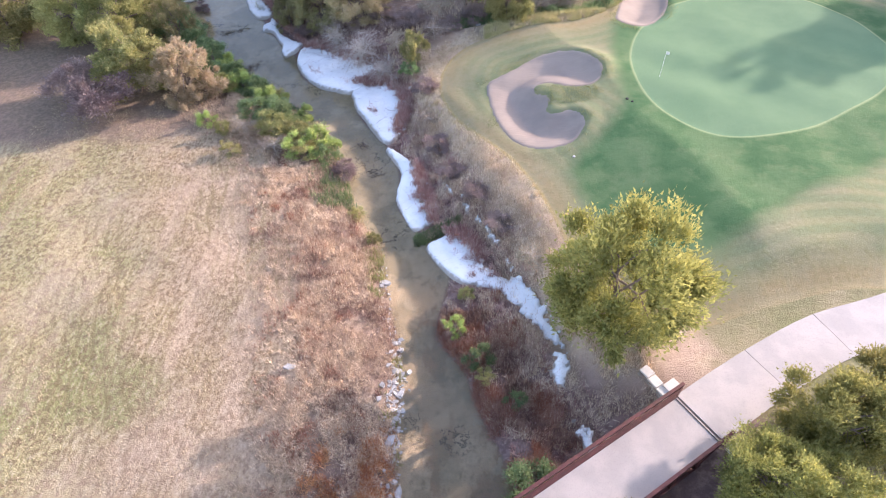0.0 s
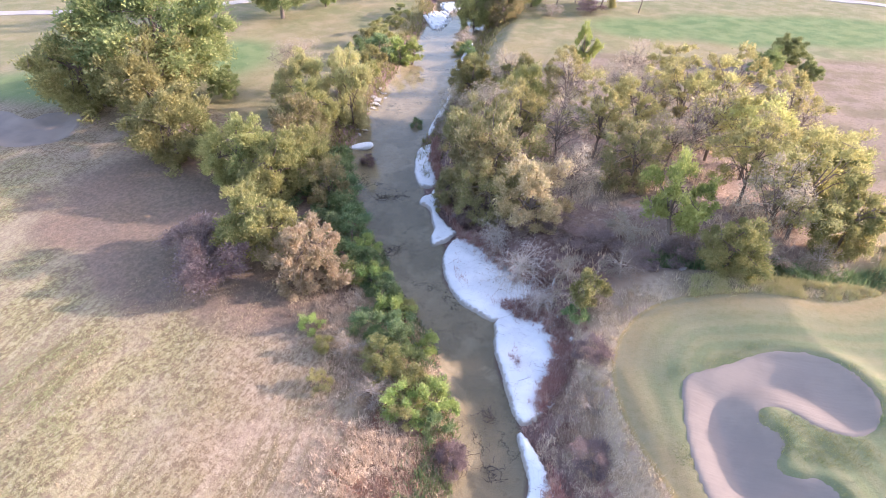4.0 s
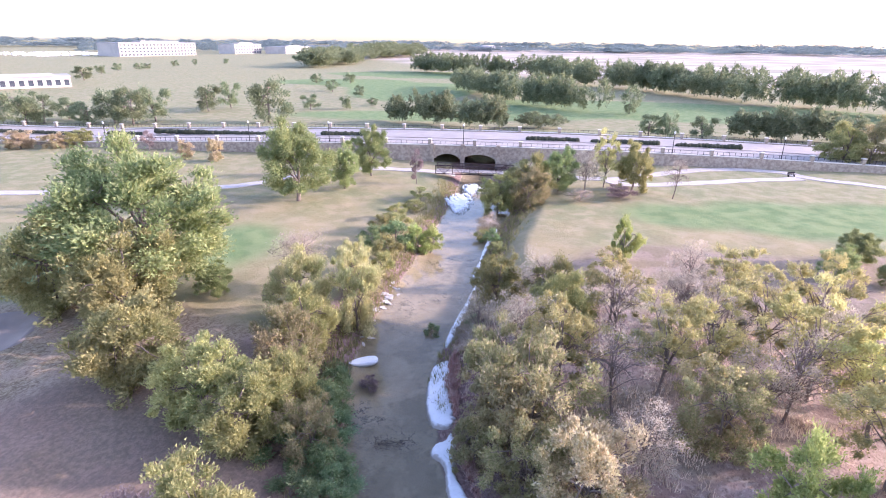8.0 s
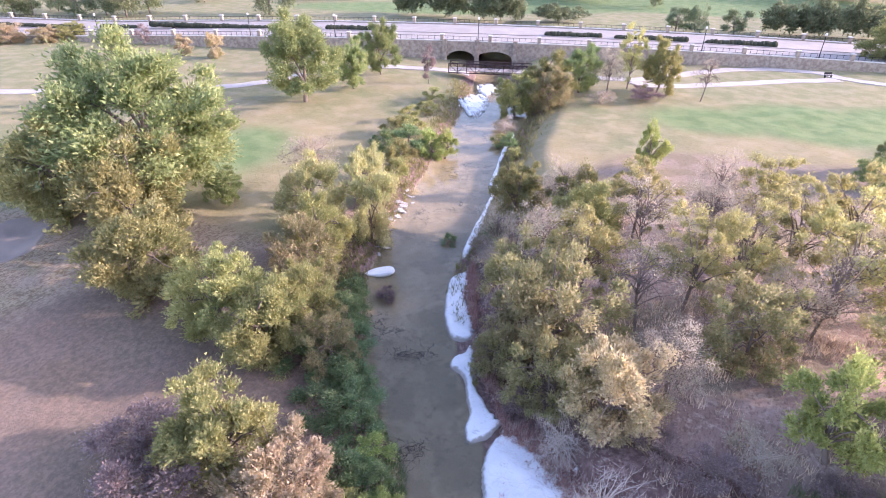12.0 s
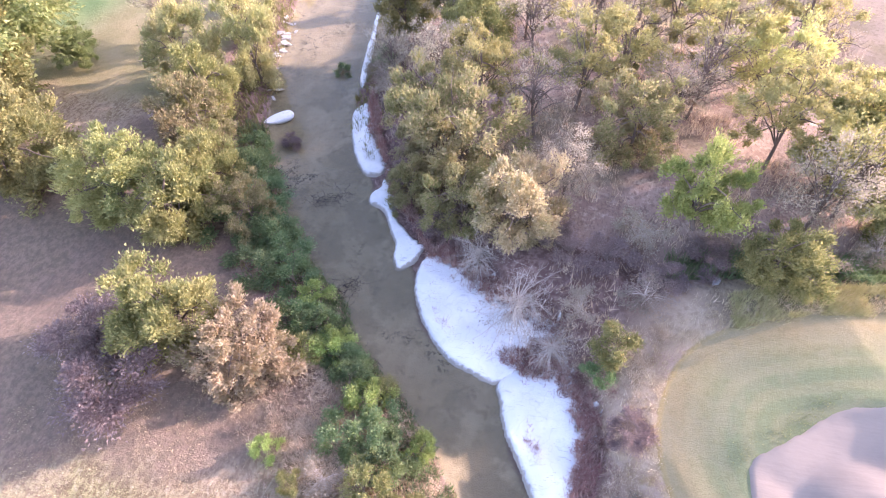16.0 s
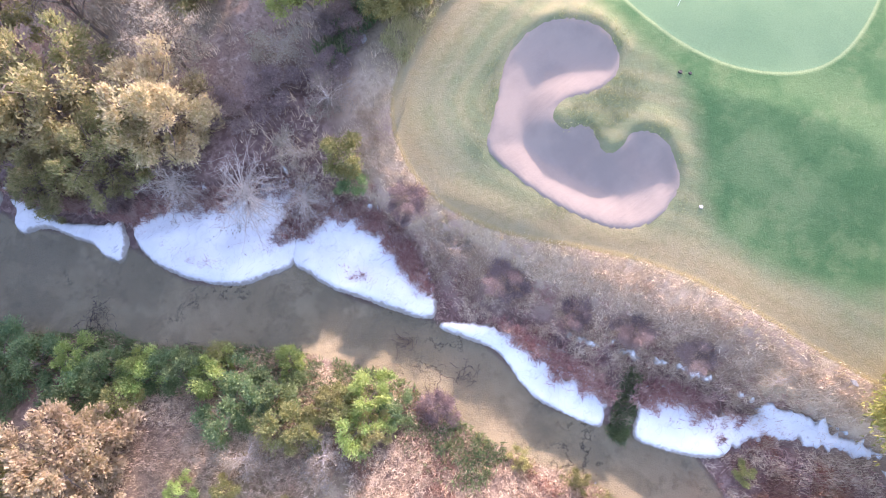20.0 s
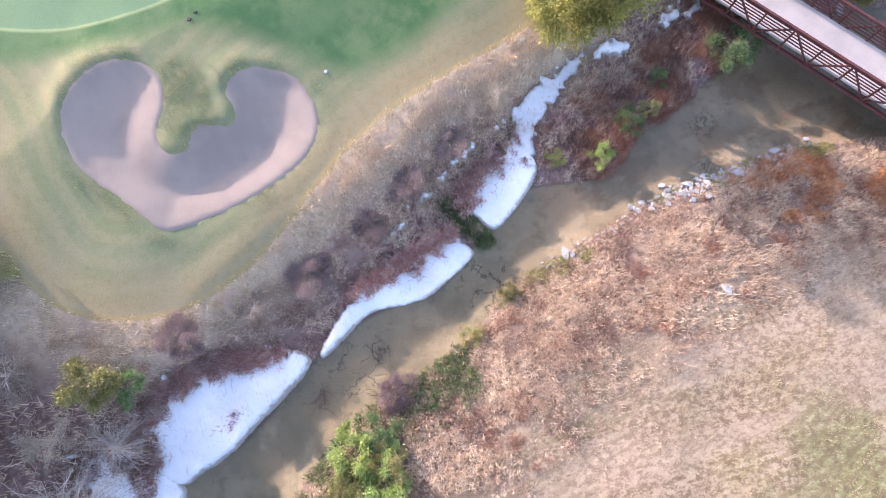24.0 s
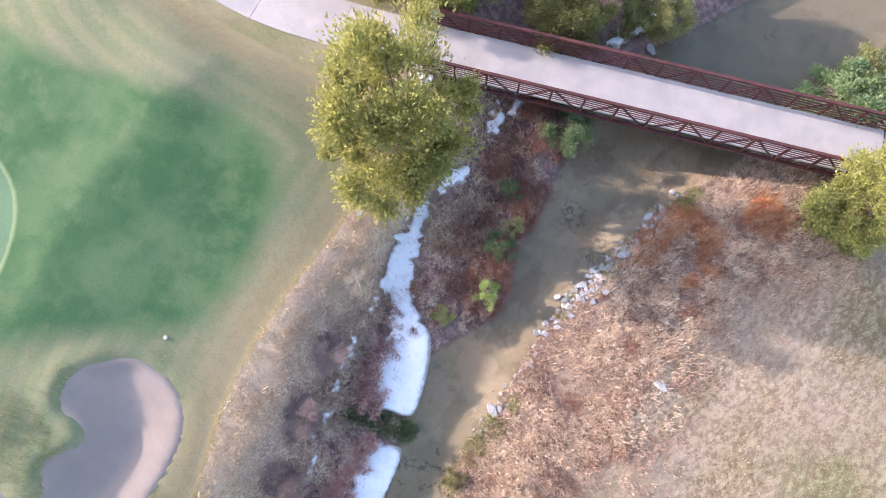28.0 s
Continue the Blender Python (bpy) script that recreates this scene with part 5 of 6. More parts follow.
SHRUBS = [
    ("shrub_lime", -12.0, 33.4, 2.0, 1.6), ("shrub_olive", -14.8, 36.4, 2.0, 1.6), ("shrub_green", -16.6, 38.4, 2.2, 1.7), ("shrub_lime", -19.2, 43.0, 2.2, 1.5), ("shrub_olive", -20.4, 42.2, 2.0, 1.6),
    ("shrub_green", -22.4, 44.2, 2.0, 1.8), ("shrub_olive", -12.6, 35.2, 2.0, 1.4), ("shrub_green", -10.2, 33.2, 1.6, 1.2), ("shrub_yellow", -11.6, 33.2, 1.6, 1.2), ("shrub_olive", -15.6, 41.2, 1.6, 1.1),
    ("shrub_grey", -14.0, 33.6, 1.4, 1.6), ("shrub_grey", -17.0, 36.2, 1.4, 1.5), 
    
    ("shrub_rust", -0.4, 31.0, 1.0, 1.2), ("shrub_rust", -1.6, 34.6, 1.1, 1.4), ("shrub_grey", -2.6, 37.6, 1.0, 1.2), ("shrub_rust", -3.0, 41.0, 1.1, 1.4), ("shrub_rust", 1.2, 28.6, 1.0, 1.2),
    ("shrub_rust", 2.8, 25.8, 1.0, 1.2), ("shrub_grey", 4.6, 22.6, 1.0, 1.2), 
    ("shrub_lime", -10.7, 34.4, 2.4, 1.6), ("shrub_olive", -14.4, 35.2, 2.0, 1.5), ("shrub_green", -14.2, 37.6, 2.4, 1.7), ("shrub_lime", -13.0, 38.6, 1.8, 1.2),
    ("shrub_lime", -16.2, 40.6, 2.4, 1.5), ("shrub_green", -17.4, 41.6, 2.2, 1.5), ("shrub_lime", -19.4, 43.4, 2.2, 1.3), ("shrub_green", -20.6, 44.4, 2.0, 1.4),
    ("shrub_lime", -21.6, 46.2, 2.0, 1.4), ("shrub_green", -23.2, 47.2, 2.2, 1.7), ("shrub_green", -25.6, 50.0, 2.6, 1.9), ("shrub_green", -27.8, 52.6, 2.6, 1.9),
    ("shrub_green", -29.6, 55.6, 2.6, 1.8), ("shrub_green", -31.2, 58.6, 2.2, 1.5), ("shrub_yellow", -17.2, 33.0, 1.4, 0.9), ("shrub_olive", -18.4, 35.6, 1.6, 0.9),
    ("shrub_lime", -20.3, 36.9, 1.6, 0.9), ("shrub_rust", -8.5, 31.9, 1.4, 1.2), ("shrub_yellow", 1.7, 14.8, 1.2, 0.65), ("shrub_green", 1.4, 16.0, 1.3, 0.9),
    ("shrub_lime", 0.0, 18.1, 1.2, 0.8), ("shrub_olive", 0.7, 20.4, 0.9, 0.7), ("shrub_green", -28.5, 71.0, 1.5, 1.0), ("shrub_olive", -5.4, 25.0, 1.1, 0.7), ("shrub_yellow", -7.0, 27.6, 1.1, 0.7),
    ("shrub_olive", -40.6, 84.0, 4.0, 2.6), ("shrub_green", -42.6, 89.0, 3.8, 2.8), ("shrub_olive", -44.6, 94.0, 3.4, 2.6), ("shrub_lime", -39.6, 90.0, 4.6, 2.0),
    ("shrub_olive", -39.4, 80.0, 3.2, 1.8), ("shrub_green", -32.0, 98.0, 2.4, 1.8), ("shrub_olive", -47.5, 104.0, 2.4, 2.2), ("shrub_green", -24.6, 72.4, 2.0, 1.3),
    ("shrub_green", 3.8, 9.0, 1.8, 1.6), ("shrub_green", 3.2, 13.6, 0.9, 0.7), ("shrub_grey", -2.6, 48.4, 2.4, 1.8),
    ("shrub_grey", -5.8, 47.4, 2.2, 1.6), ("shrub_rust", -4.6, 51.0, 1.8, 2.0), ("shrub_rust", -1.4, 50.2, 1.6, 1.6), ("shrub_rust", -7.6, 51.6, 1.8, 1.8),
    ("shrub_grey", 6.8, 52.6, 2.6, 2.0), ("shrub_grey", 9.8, 53.6, 2.4, 1.8), ("shrub_green", 8.2, 51.8, 1.2, 1.6), ("shrub_rust", -18.6, 57.4, 1.8, 1.6),
    ("shrub_rust", -15.6, 53.4, 1.8, 1.5), ("shrub_grey", -24.0, 69.6, 2.4, 2.0), ("shrub_grey", -22.0, 66.0, 2.6, 2.2), ("shrub_rust", -29.0, 60.4, 1.4, 1.0),
    ("shrub_green", -21.8, 44.6, 1.8, 1.8), ("shrub_green", -24.4, 48.8, 2.0, 2.0), ("shrub_green", -26.6, 50.6, 2.2, 2.2), ("shrub_green", -28.6, 53.8, 2.4, 2.2), ("shrub_green", -30.4, 56.6, 2.2, 2.0),
    ("shrub_green", -26.2, 47.6, 1.8, 2.2), ("shrub_green", -29.0, 50.6, 2.0, 2.4), ("shrub_green", -15.4, 39.0, 2.0, 1.6), ("shrub_olive", -12.0, 35.0, 1.7, 1.4), ("shrub_green", -18.4, 42.6, 1.8, 1.5),
    ("shrub_green", -44.2, 86.0, 3.6, 2.6), ("shrub_olive", -46.4, 91.6, 3.4, 2.6), ("shrub_olive", -47.6, 98.0, 2.8, 2.2), ("shrub_olive", -41.6, 77.6, 2.6, 1.8),
    ("shrub_olive", -49.4, 110.0, 2.6, 2.4), ("shrub_grey", -35.0, 104.6, 2.6, 2.4), ("shrub_olive", -33.6, 98.6, 2.0, 1.8), ("shrub_olive", -30.0, 93.6, 1.8, 1.6),
    ("shrub_rust", -13.6, 53.8, 1.6, 1.8), ("shrub_rust", -10.6, 52.0, 1.7, 1.8), ("shrub_grey", -2.6, 53.0, 2.2, 2.0), ("shrub_rust", 1.0, 52.0, 1.6, 1.8),
]
for k, row in enumerate(SHRUBS):
    tree(*row, variant=k)


# ---- undergrowth ----
def scatter(name, n, lo, hi, keep, mat, label, length=0.5, width=0.035, per=7, seed=1, splay=0.6, lift=0.0):
    """Tufts of stems over a stretch of ground, where keep() says so."""
    r = np.random.default_rng(seed)
    x, y = r.uniform(lo[0], hi[0], n), r.uniform(lo[1], hi[1], n)
    chance = keep(x, y)
    ok = r.uniform(size=n) < chance
    x, y = x[ok], y[ok]
    z = terrain(x, y) - 0.04 + lift
    root = np.repeat(np.stack([x, y, z], -1), per, 0)
    big = np.repeat(r.uniform(0.55, 1.5, len(x)), per)
    m = len(root)
    a = r.uniform(0, 2 * np.pi, m)
    tilt = np.abs(r.normal(0, splay, m))
    way = np.stack([np.cos(a) * np.sin(tilt), np.sin(a) * np.sin(tilt), np.cos(tilt) + 0.15], -1)
    root[:, :2] += r.normal(0, 0.09, (m, 2)) * big[:, None]
    long = (length * big * r.uniform(0.6, 1.3, m))[:, None]
    side = np.stack([-np.sin(a), np.cos(a), 0 * a], -1) * width * r.uniform(0.6, 1.4, (m, 1))
    v = np.stack([root - side, root + side, root + way * long], 1).reshape(-1, 3)
    me = raw(name, v, np.arange(3 * m).reshape(-1, 3))
    tagged(link(name, me, mat), label, "undergrowth", kind="stuff")


def creek_gap(x, y):
    return -inside(CREEK, x, y)


def side_of(x, y):
    """Positive west of the creek."""
    return (np.interp(y, [p[1] for p in WEST], [p[0] for p in WEST]) + np.interp(y, [p[1] for p in EAST], [p[0] for p in EAST])) / 2 - x


def off_rock(x, y):
    """Clear of the ledges, but for their landward fringe."""
    into = -np.min([-inside(p, x, y) for p in LEDGES], 0)
    return (into < -0.1) | ((into < 0.75) & (creek_gap(x, y) > 1.1) & (patchy(x, y, 0.5, 31) > 0.45))


def east_scrub(x, y):
    d = creek_gap(x, y)
    out = inside(FAIR, x, y)
    return ((side_of(x, y) < 0) & (d > 0.1) & off_rock(x, y) & (out < -1.8)) * sstep(d, 6.0, 3.6) * (0.15 + 0.85 * sstep(patchy(x, y, 0.9, 1), 0.3, 0.55)) * (1 - 0.7 * sstep(y, 44, 48))


def straw_scrub(x, y):
    d = creek_gap(x, y)
    out = inside(FAIR, x, y)
    return ((side_of(x, y) < 0) & (d > 2.0) & off_rock(x, y) & (out < -0.9) & (y < 47)) * sstep(out, -7.5, -3.5) * sstep(patchy(x, y, 1.1, 2), 0.25, 0.6)


def rim_grass(x, y):
    out = inside(FAIR, x, y)
    return ((out < 0.05) & (out > -2.2) & (creek_gap(x, y) > 1.5) & (y < 52) & ((x < 8.5) | (y > 40))) * (0.1 + 0.9 * sstep(out, -2.2, -0.4))


def west_scrub(x, y):
    d = creek_gap(x, y)
    return ((side_of(x, y) > 0) & (d > -0.1)) * sstep(d, 9.0, 3.5) * (0.05 + 0.95 * sstep(0.55 * patchy(x, y, 0.8, 3) + 0.45 * patchy(x, y, 2.2, 6), 0.34, 0.58))


def west_field(x, y):
    d = creek_gap(x, y)
    return ((side_of(x, y) > 0) & (d > 2.0) & (np.hypot(x + 7.9, y + 0.7) > 3)) * (0.12 + 0.88 * sstep(patchy(x * 0.95 + y * 0.3, (y * 0.95 - x * 0.3) * 0.3, 0.45, 4), 0.35, 0.6)) * (0.35 + 0.65 * patchy(x, y, 3.0, 5))


scatter("straw_scrub", 110000, (-14, 8), (10, 50), straw_scrub, BLADE["pink"], "pale flattened straw between creek scrub and turf", 0.24, 0.018, 8, 13, 1.25)
scatter("east_bank_twigs", 60000, (-16, 8), (9, 50), lambda x, y: east_scrub(x, y) * sstep(patchy(x, y, 0.5, 61), 0.5, 0.65), BLADE["pink"], "pale bare twigs among the dry bank scrub", 0.3, 0.011, 6, 29, 1.1, 0.12)
scatter("east_bank_scrub", 66000, (-22, 6), (10, 62), east_scrub, BLADE["east"], "tangled purple-brown dry scrub on the creek bank", 0.28, 0.016, 11, 3, 1.1)
scatter("far_bank_scrub", 26000, (-60, 46), (-22, 125), lambda x, y: (creek_gap(x, y) > -0.1) * sstep(creek_gap(x, y), 4.5, 1.5), LEAF["olive"], "low olive weeds along the creek banks", 0.5, 0.04, 6, 12, 0.9)
scatter("rim_grass", 24000, (-4, 16), (16, 52), rim_grass, BLADE["rim"], "long tan grass edging the mown turf", 0.24, 0.016, 7, 4, 0.8)
scatter("west_bank_scrub", 70000, (-24, 0), (0, 48), west_scrub, BLADE["west"], "tangled tan and brown dry scrub on the bank", 0.25, 0.014, 11, 5, 1.25)
scatter("bank_stalks", 26000, (-20, 4), (0, 42), lambda x, y: ((side_of(x, y) > 0) & (creek_gap(x, y) > 0.3)) * sstep(creek_gap(x, y), 7.5, 3.0) * sstep(patchy(x, y, 1.3, 41), 0.42, 0.6), BLADE["stalk"], "pale matted stalks lying over the bank", 0.24, 0.014, 12, 25, 1.4, 0.1)
scatter("bank_brush", 26000, (-14, 4), (0, 36), lambda x, y: ((side_of(x, y) > 0) & (creek_gap(x, y) > 0.2)) * sstep(creek_gap(x, y), 8.0, 4.0) * sstep(patchy(x, y, 0.9, 43), 0.55, 0.68), BLADE["red"], "reddish brown brush patches on the bank", 0.26, 0.015, 10, 26, 1.25)
scatter("field_stubble", 120000, (-34, 2), (-3, 42), west_field, BLADE["field"], "short dry stubble on the mown field", 0.12, 0.014, 4, 6, 1.2)
scatter("rim_grass_north", 30000, (2, 46.5), (18, 58), lambda x, y: ((inside(FAIR, x, y) < 0.1) & (inside(FAIR, x, y) > -1.8)) * sstep(patchy(x, y, 0.8, 47), 0.2, 0.5), BLADE["straw_green"], "long yellow-green grass along the turf's far rim", 0.3, 0.016, 7, 27, 0.8)
scatter("woodland_brush", 9000, (-26, 44), (15, 80), lambda x, y: sstep(inside(WOODS, x, y), -1, 2) * (np.sin(x * 0.8) * np.sin(y * 0.7 + x * 0.2) > 0.0), BLADE["pink"], "dry brown brush on the woodland floor", 0.5, 0.025, 6, 7, 0.8)


def ledge_fringe(x, y):
    into = -np.min([-inside(p, x, y) for p in LEDGES], 0)
    return ((side_of(x, y) < 0) & (creek_gap(x, y) > 1.2) & (into > -0.35) & (y > 23.5)) * sstep(into + 0.9 * (patchy(x, y, 0.6, 33) - 0.5) + 0.5 * (patchy(x, y, 0.2, 34) - 0.5), 0.75, 0.35)


scatter("ledge_fringe", 160000, (-26, 14), (7, 68), ledge_fringe, BLADE["east"], "maroon dry scrub spilling over the limestone ledge", 0.36, 0.016, 8, 14, 1.1, 0.36)


scatter("ledge_tufts", 90000, (-18, 22), (4, 54), lambda x, y: ((side_of(x, y) < 0) & (creek_gap(x, y) > 0.9)) * sstep(-np.min([-inside(p, x, y) for p in LEDGES[:4]], 0), 1.5, 0.5) * (np.max([inside(p, x, y) for p in LEDGES[:4]], 0) > 0.0) * sstep(patchy(x, y, 0.33, 51), 0.6, 0.72), BLADE["east"], "scattered maroon tufts rooted on the limestone", 0.22, 0.014, 8, 28, 1.1, 0.3)


scatter("shore_weeds", 60000, (-36, 28), (-7, 62), lambda x, y: ((side_of(x, y) > 0) & (creek_gap(x, y) > -0.15)) * sstep(creek_gap(x, y), 2.8, 1.0) * sstep(patchy(x, y, 0.8, 17), 0.25, 0.5), LEAF["green"], "low green weeds along the shaded creek shore", 0.3, 0.035, 7, 16, 0.9)
scatter("shore_grass", 26000, (-9, 6), (-1, 30), lambda x, y: ((side_of(x, y) > 0) & (creek_gap(x, y) > -0.1)) * sstep(creek_gap(x, y), 1.2, 0.4) * sstep(patchy(x, y, 0.9, 18), 0.5, 0.75) * 0.6, LEAF["olive"], "yellow-green weeds at the water's edge", 0.26, 0.025, 6, 17, 0.8)


def blob(cx, cy, r):
    return lambda x, y: sstep(np.hypot(x - cx, y - cy) / r, 1.0, 0.5)


scatter("rust_scrub_island", 24000, (-2, 8), (7, 21), lambda x, y: ((creek_gap(x, y) > 0.05) & (side_of(x, y) < 0) & off_rock(x, y)) * sstep(creek_gap(x, y), 4.5, 2.5) * sstep(patchy(x, y, 1.0, 21), 0.3, 0.6), BLADE["red"], "rust-red dead reeds on a low creek island", 0.3, 0.016, 11, 8, 1.2)
scatter("rust_scrub_bank", 15000, (-9, 3), (-1, 12), lambda x, y: ((creek_gap(x, y) > 0.2) & (side_of(x, y) > 0)) * (blob(-4.4, 9.0, 2.6)(x, y) + blob(-6.4, 4.8, 1.5)(x, y) + blob(-3.0, 11.4, 1.5)(x, y) + blob(-5.2, 10.6, 1.3)(x, y)) * sstep(patchy(x, y, 0.7, 22), 0.3, 0.6), BLADE["orange"], "rust-orange dead reeds beside the bridge", 0.24, 0.017, 11, 9, 1.2)
scatter("ditch_reeds", 3500, (-1, 50), (14, 55), lambda x, y: (np.abs(y - 52.3 - 0.12 * (x - 5)) < 1.0) * 1.0, LEAF["green"], "green reeds in a drainage ditch", 0.5, 0.03, 6, 10, 0.5)
scatter("cleft_reeds", 9000, (-2.7, 25.0), (0.2, 27.6), lambda x, y: (np.abs((y - 25.35) * 0.87 - (x + 2.6) * 0.5) < 0.36) * 1.0, LEAF["green"], "dark green weed in a cleft of the ledge", 0.2, 0.025, 7, 11, 1.0)


def lip_grass(x, y):
    s = np.maximum(inside(BUNKER, x, y), inside(BUNKER_FAR, x, y))
    tongue = sstep(np.hypot((x - 8.2) / 2.6, (y - 38.0) / 1.5), 1.1, 0.8)
    return (s < -0.05) * np.maximum(tongue, 0.8 * sstep(s, -1.1, -0.2) * sstep(patchy(x, y, 1.6, 8), 0.45, 0.65))


scatter("bunker_lip_grass", 60000, (1, 31), (21, 60), lip_grass, BLADE["turf"], "longer rough grass round the sand bunkers", 0.1, 0.014, 5, 15, 0.7)


# ---- stones ----
def stone_mesh(seed):
    """A flat, angular block of broken limestone about a metre in radius."""
    r = random.Random(seed)
    bm = bmesh.new()
    for _ in range(14):
        a, q = r.uniform(0, 6.28), r.uniform(0.75, 1.1)
        bm.verts.new((q * math.cos(a), q * 0.72 * math.sin(a), r.choice((-0.3, 0.3)) * r.uniform(0.8, 1.1)))
    hull = bmesh.ops.convex_hull(bm, input=bm.verts)
    bmesh.ops.delete(bm, geom=[v for v in hull["geom_interior"] if isinstance(v, bmesh.types.BMVert)], context="VERTS")
    me = bpy.data.meshes.new("stone")
    bm.to_mesh(me)
    bm.free()
    me.materials.append(M["riprap"])
    return me


STONES = [stone_mesh(k) for k in range(6)]
rs = random.Random(4)
shore = smooth(WEST, 8, False)
shore = shore[(shore[:, 1] > 6.5) & (shore[:, 1] < 24.5)]
for k in range(290):
    at, wide = rs.choice(((13.6, 1.3), (12.6, 0.9), (15.6, 1.0), (14.4, 1.4), (18.4, 0.8), (8.2, 0.8), (11.2, 0.7), (22.0, 1.2)))
    p = shore[int(np.abs(shore[:, 1] - rs.gauss(at, wide)).argmin())]
    x, y = p[0] - rs.gauss(0.12, 0.28), p[1] + rs.uniform(-0.4, 0.4)
    s = rs.choice((0.07, 0.08, 0.1, 0.12, 0.15, 0.2)) * (0.6 if at > 18 else 1.0)
    ob = new("stone", STONES[k % 6])
    ob.matrix_basis = pose(x, y, max(height(x, y), -2.0) + s * 0.25, rs.uniform(-15, 15), rs.uniform(-15, 15), rs.uniform(0, 360)) @ Matrix.Scale(s, 4)
    tagged(ob, "pale riprap stone on the creek's edge", "stone", "riprap stones")
for x, y, s in ((-8.6, 14.9, 0.26), (-4.4, 21.6, 0.3), (-4.6, 21.3, 0.18), (-3.0, 11.4, 0.3), (-2.4, 9.0, 0.28), (4.4, 2.0, 0.3), (6.9, 20.4, 0.16), (-35.5, 74.5, 0.5), (-36.0, 75.6, 0.4), (1.4, 50.6, 0.3)):
    ob = new("stone", STONES[int(abs(x * 7)) % 6])
    ob.matrix_basis = pose(x, y, max(height(x, y), -2.0) + s * 0.25, 5, 5, x * 40) @ Matrix.Diagonal((s * 1.3, s, s, 1))
    tagged(ob, "single white limestone boulder", "stone", "boulders")


for k in range(34):
    s = rs.choice((0.08, 0.12, 0.17, 0.25, 0.36))
    y = rs.uniform(66, 80)
    x = np.interp(y, [p[1] for p in WEST], [p[0] for p in WEST]) + rs.gauss(0.1, 0.35)
    ob = new("stone", STONES[k % 6])
    ob.matrix_basis = pose(x, y, max(height(x, y), -2.0) + s * 0.2, rs.uniform(-10, 10), rs.uniform(-10, 10), rs.uniform(0, 360)) @ Matrix.Diagonal((s * 1.4, s, s * 0.7, 1))
    tagged(ob, "flat pale stone on the creek's far shore", "stone", "shore stones")


def long_slab():
    bm = bmesh.new()
    bmesh.ops.create_icosphere(bm, subdivisions=3, radius=1)
    for v in bm.verts:
        w = noise.noise(v.co * 1.5) * 0.15
        v.co = Vector((v.co.x * 1.35, v.co.y * 0.55 * (1 + 0.25 * v.co.x), max(-0.25, min(v.co.z * 0.5, 0.16)))) * (1 + w)
    ob = part("limestone_slab", bm, M["rock"])
    me = ob.data
    me.attributes.new("rim", "FLOAT", "POINT").data.foreach_set("value", np.ones(len(me.vertices), np.float32))
    ob.matrix_basis = pose(-31.4, 63.4, -1.85, 0, -4, 38)
    tagged(ob, "single long white limestone slab lying in shallow water", "rock slab")


long_slab()


def driftwood(x, y, size, seed, label="dark tangle of driftwood and roots in shallow water"):
    """Thin dead branches washed together, each a piece of its own."""
    r = np.random.default_rng(seed)
    top = thing("driftwood", (x, y, max(height(x, y), -2.05)), r.uniform(0, 360), label=label, category="driftwood", group="creek driftwood")
    for k in range(34):
        a, long = r.normal(0.3, 0.9), size * r.uniform(0.2, 0.7)
        s = np.linspace(-0.5, 0.5, 6)[:, None] * long
        line = np.array([*r.normal(0, size * 0.3, 2), 0.12]) + s * np.array([math.cos(a), math.sin(a), r.normal(0, 0.12)]) + r.normal(0, 0.05 * size, (6, 3)) * [1, 1, 0.25]
        v, f = tube(line, r.uniform(0.008, 0.022) * np.linspace(1, 0.35, 6), 5)
        link("branch", raw("branch", v, f, True), M["wet_bark"], top)


for k, (x, y, s) in enumerate(((-19.9, 48.2, 1.5), (-20.6, 47.2, 1.2), (-17.2, 43.0, 1.3), (-8.2, 32.2, 1.8), (-7.7, 35.7, 1.0), (-6.3, 32.4, 0.9), (-24.6, 54.9, 1.3), (-23.4, 55.6, 1.6))):
    driftwood(x, y, s, 40 + k)


# ---- golf things ----
def flag(x, y):
    z = height(x, y)
    f = thing("golf_flag", (x, y, z), 30, label="golf flagstick with a small pale flag in the green", category="golf flag")
    v, q = tube([(0, 0, 0), (0, 0, 1), (0, 0, 2.1)], [0.014, 0.012, 0.01], 6)
    link("stick", raw("stick", v, q, True), M["white"], f)
    s, t = np.meshgrid(np.linspace(0, 1, 7), np.linspace(0, 1, 4))
    fv = np.stack([0.02 + 0.34 * s, 0.06 * np.sin(s * 6), 1.8 + 0.24 * t - 0.05 * s], -1).reshape(-1, 3)
    i, j = (a.ravel() for a in np.meshgrid(np.arange(6), np.arange(3)))
    link("flag", raw("flag", fv, np.stack([j * 7 + i, j * 7 + i + 1, j * 7 + i + 8, j * 7 + i + 7], -1)), M["white"], f, "pale cloth flag")


flag(15.4, 39.7)


def small_disc(name, x, y, r, mat, label, category):
    bm = bmesh.new()
    bmesh.ops.create_cone(bm, cap_ends=True, segments=16, radius1=r, radius2=r * 0.8, depth=0.06)
    ob = part(name, bm, M[mat])
    ob.matrix_basis = pose(x, y, height(x, y) + 0.02)
    tagged(ob, label, category)


small_disc("sprinkler_cover", 7.9, 30.8, 0.11, "facade", "small pale sprinkler cover in the turf", "sprinkler")
small_disc("divot", 12.4, 36.7, 0.12, "dark", "small dark divot in the green turf", "divot")
small_disc("divot", 12.7, 36.3, 0.10, "dark", "small dark divot in the green turf", "divot")


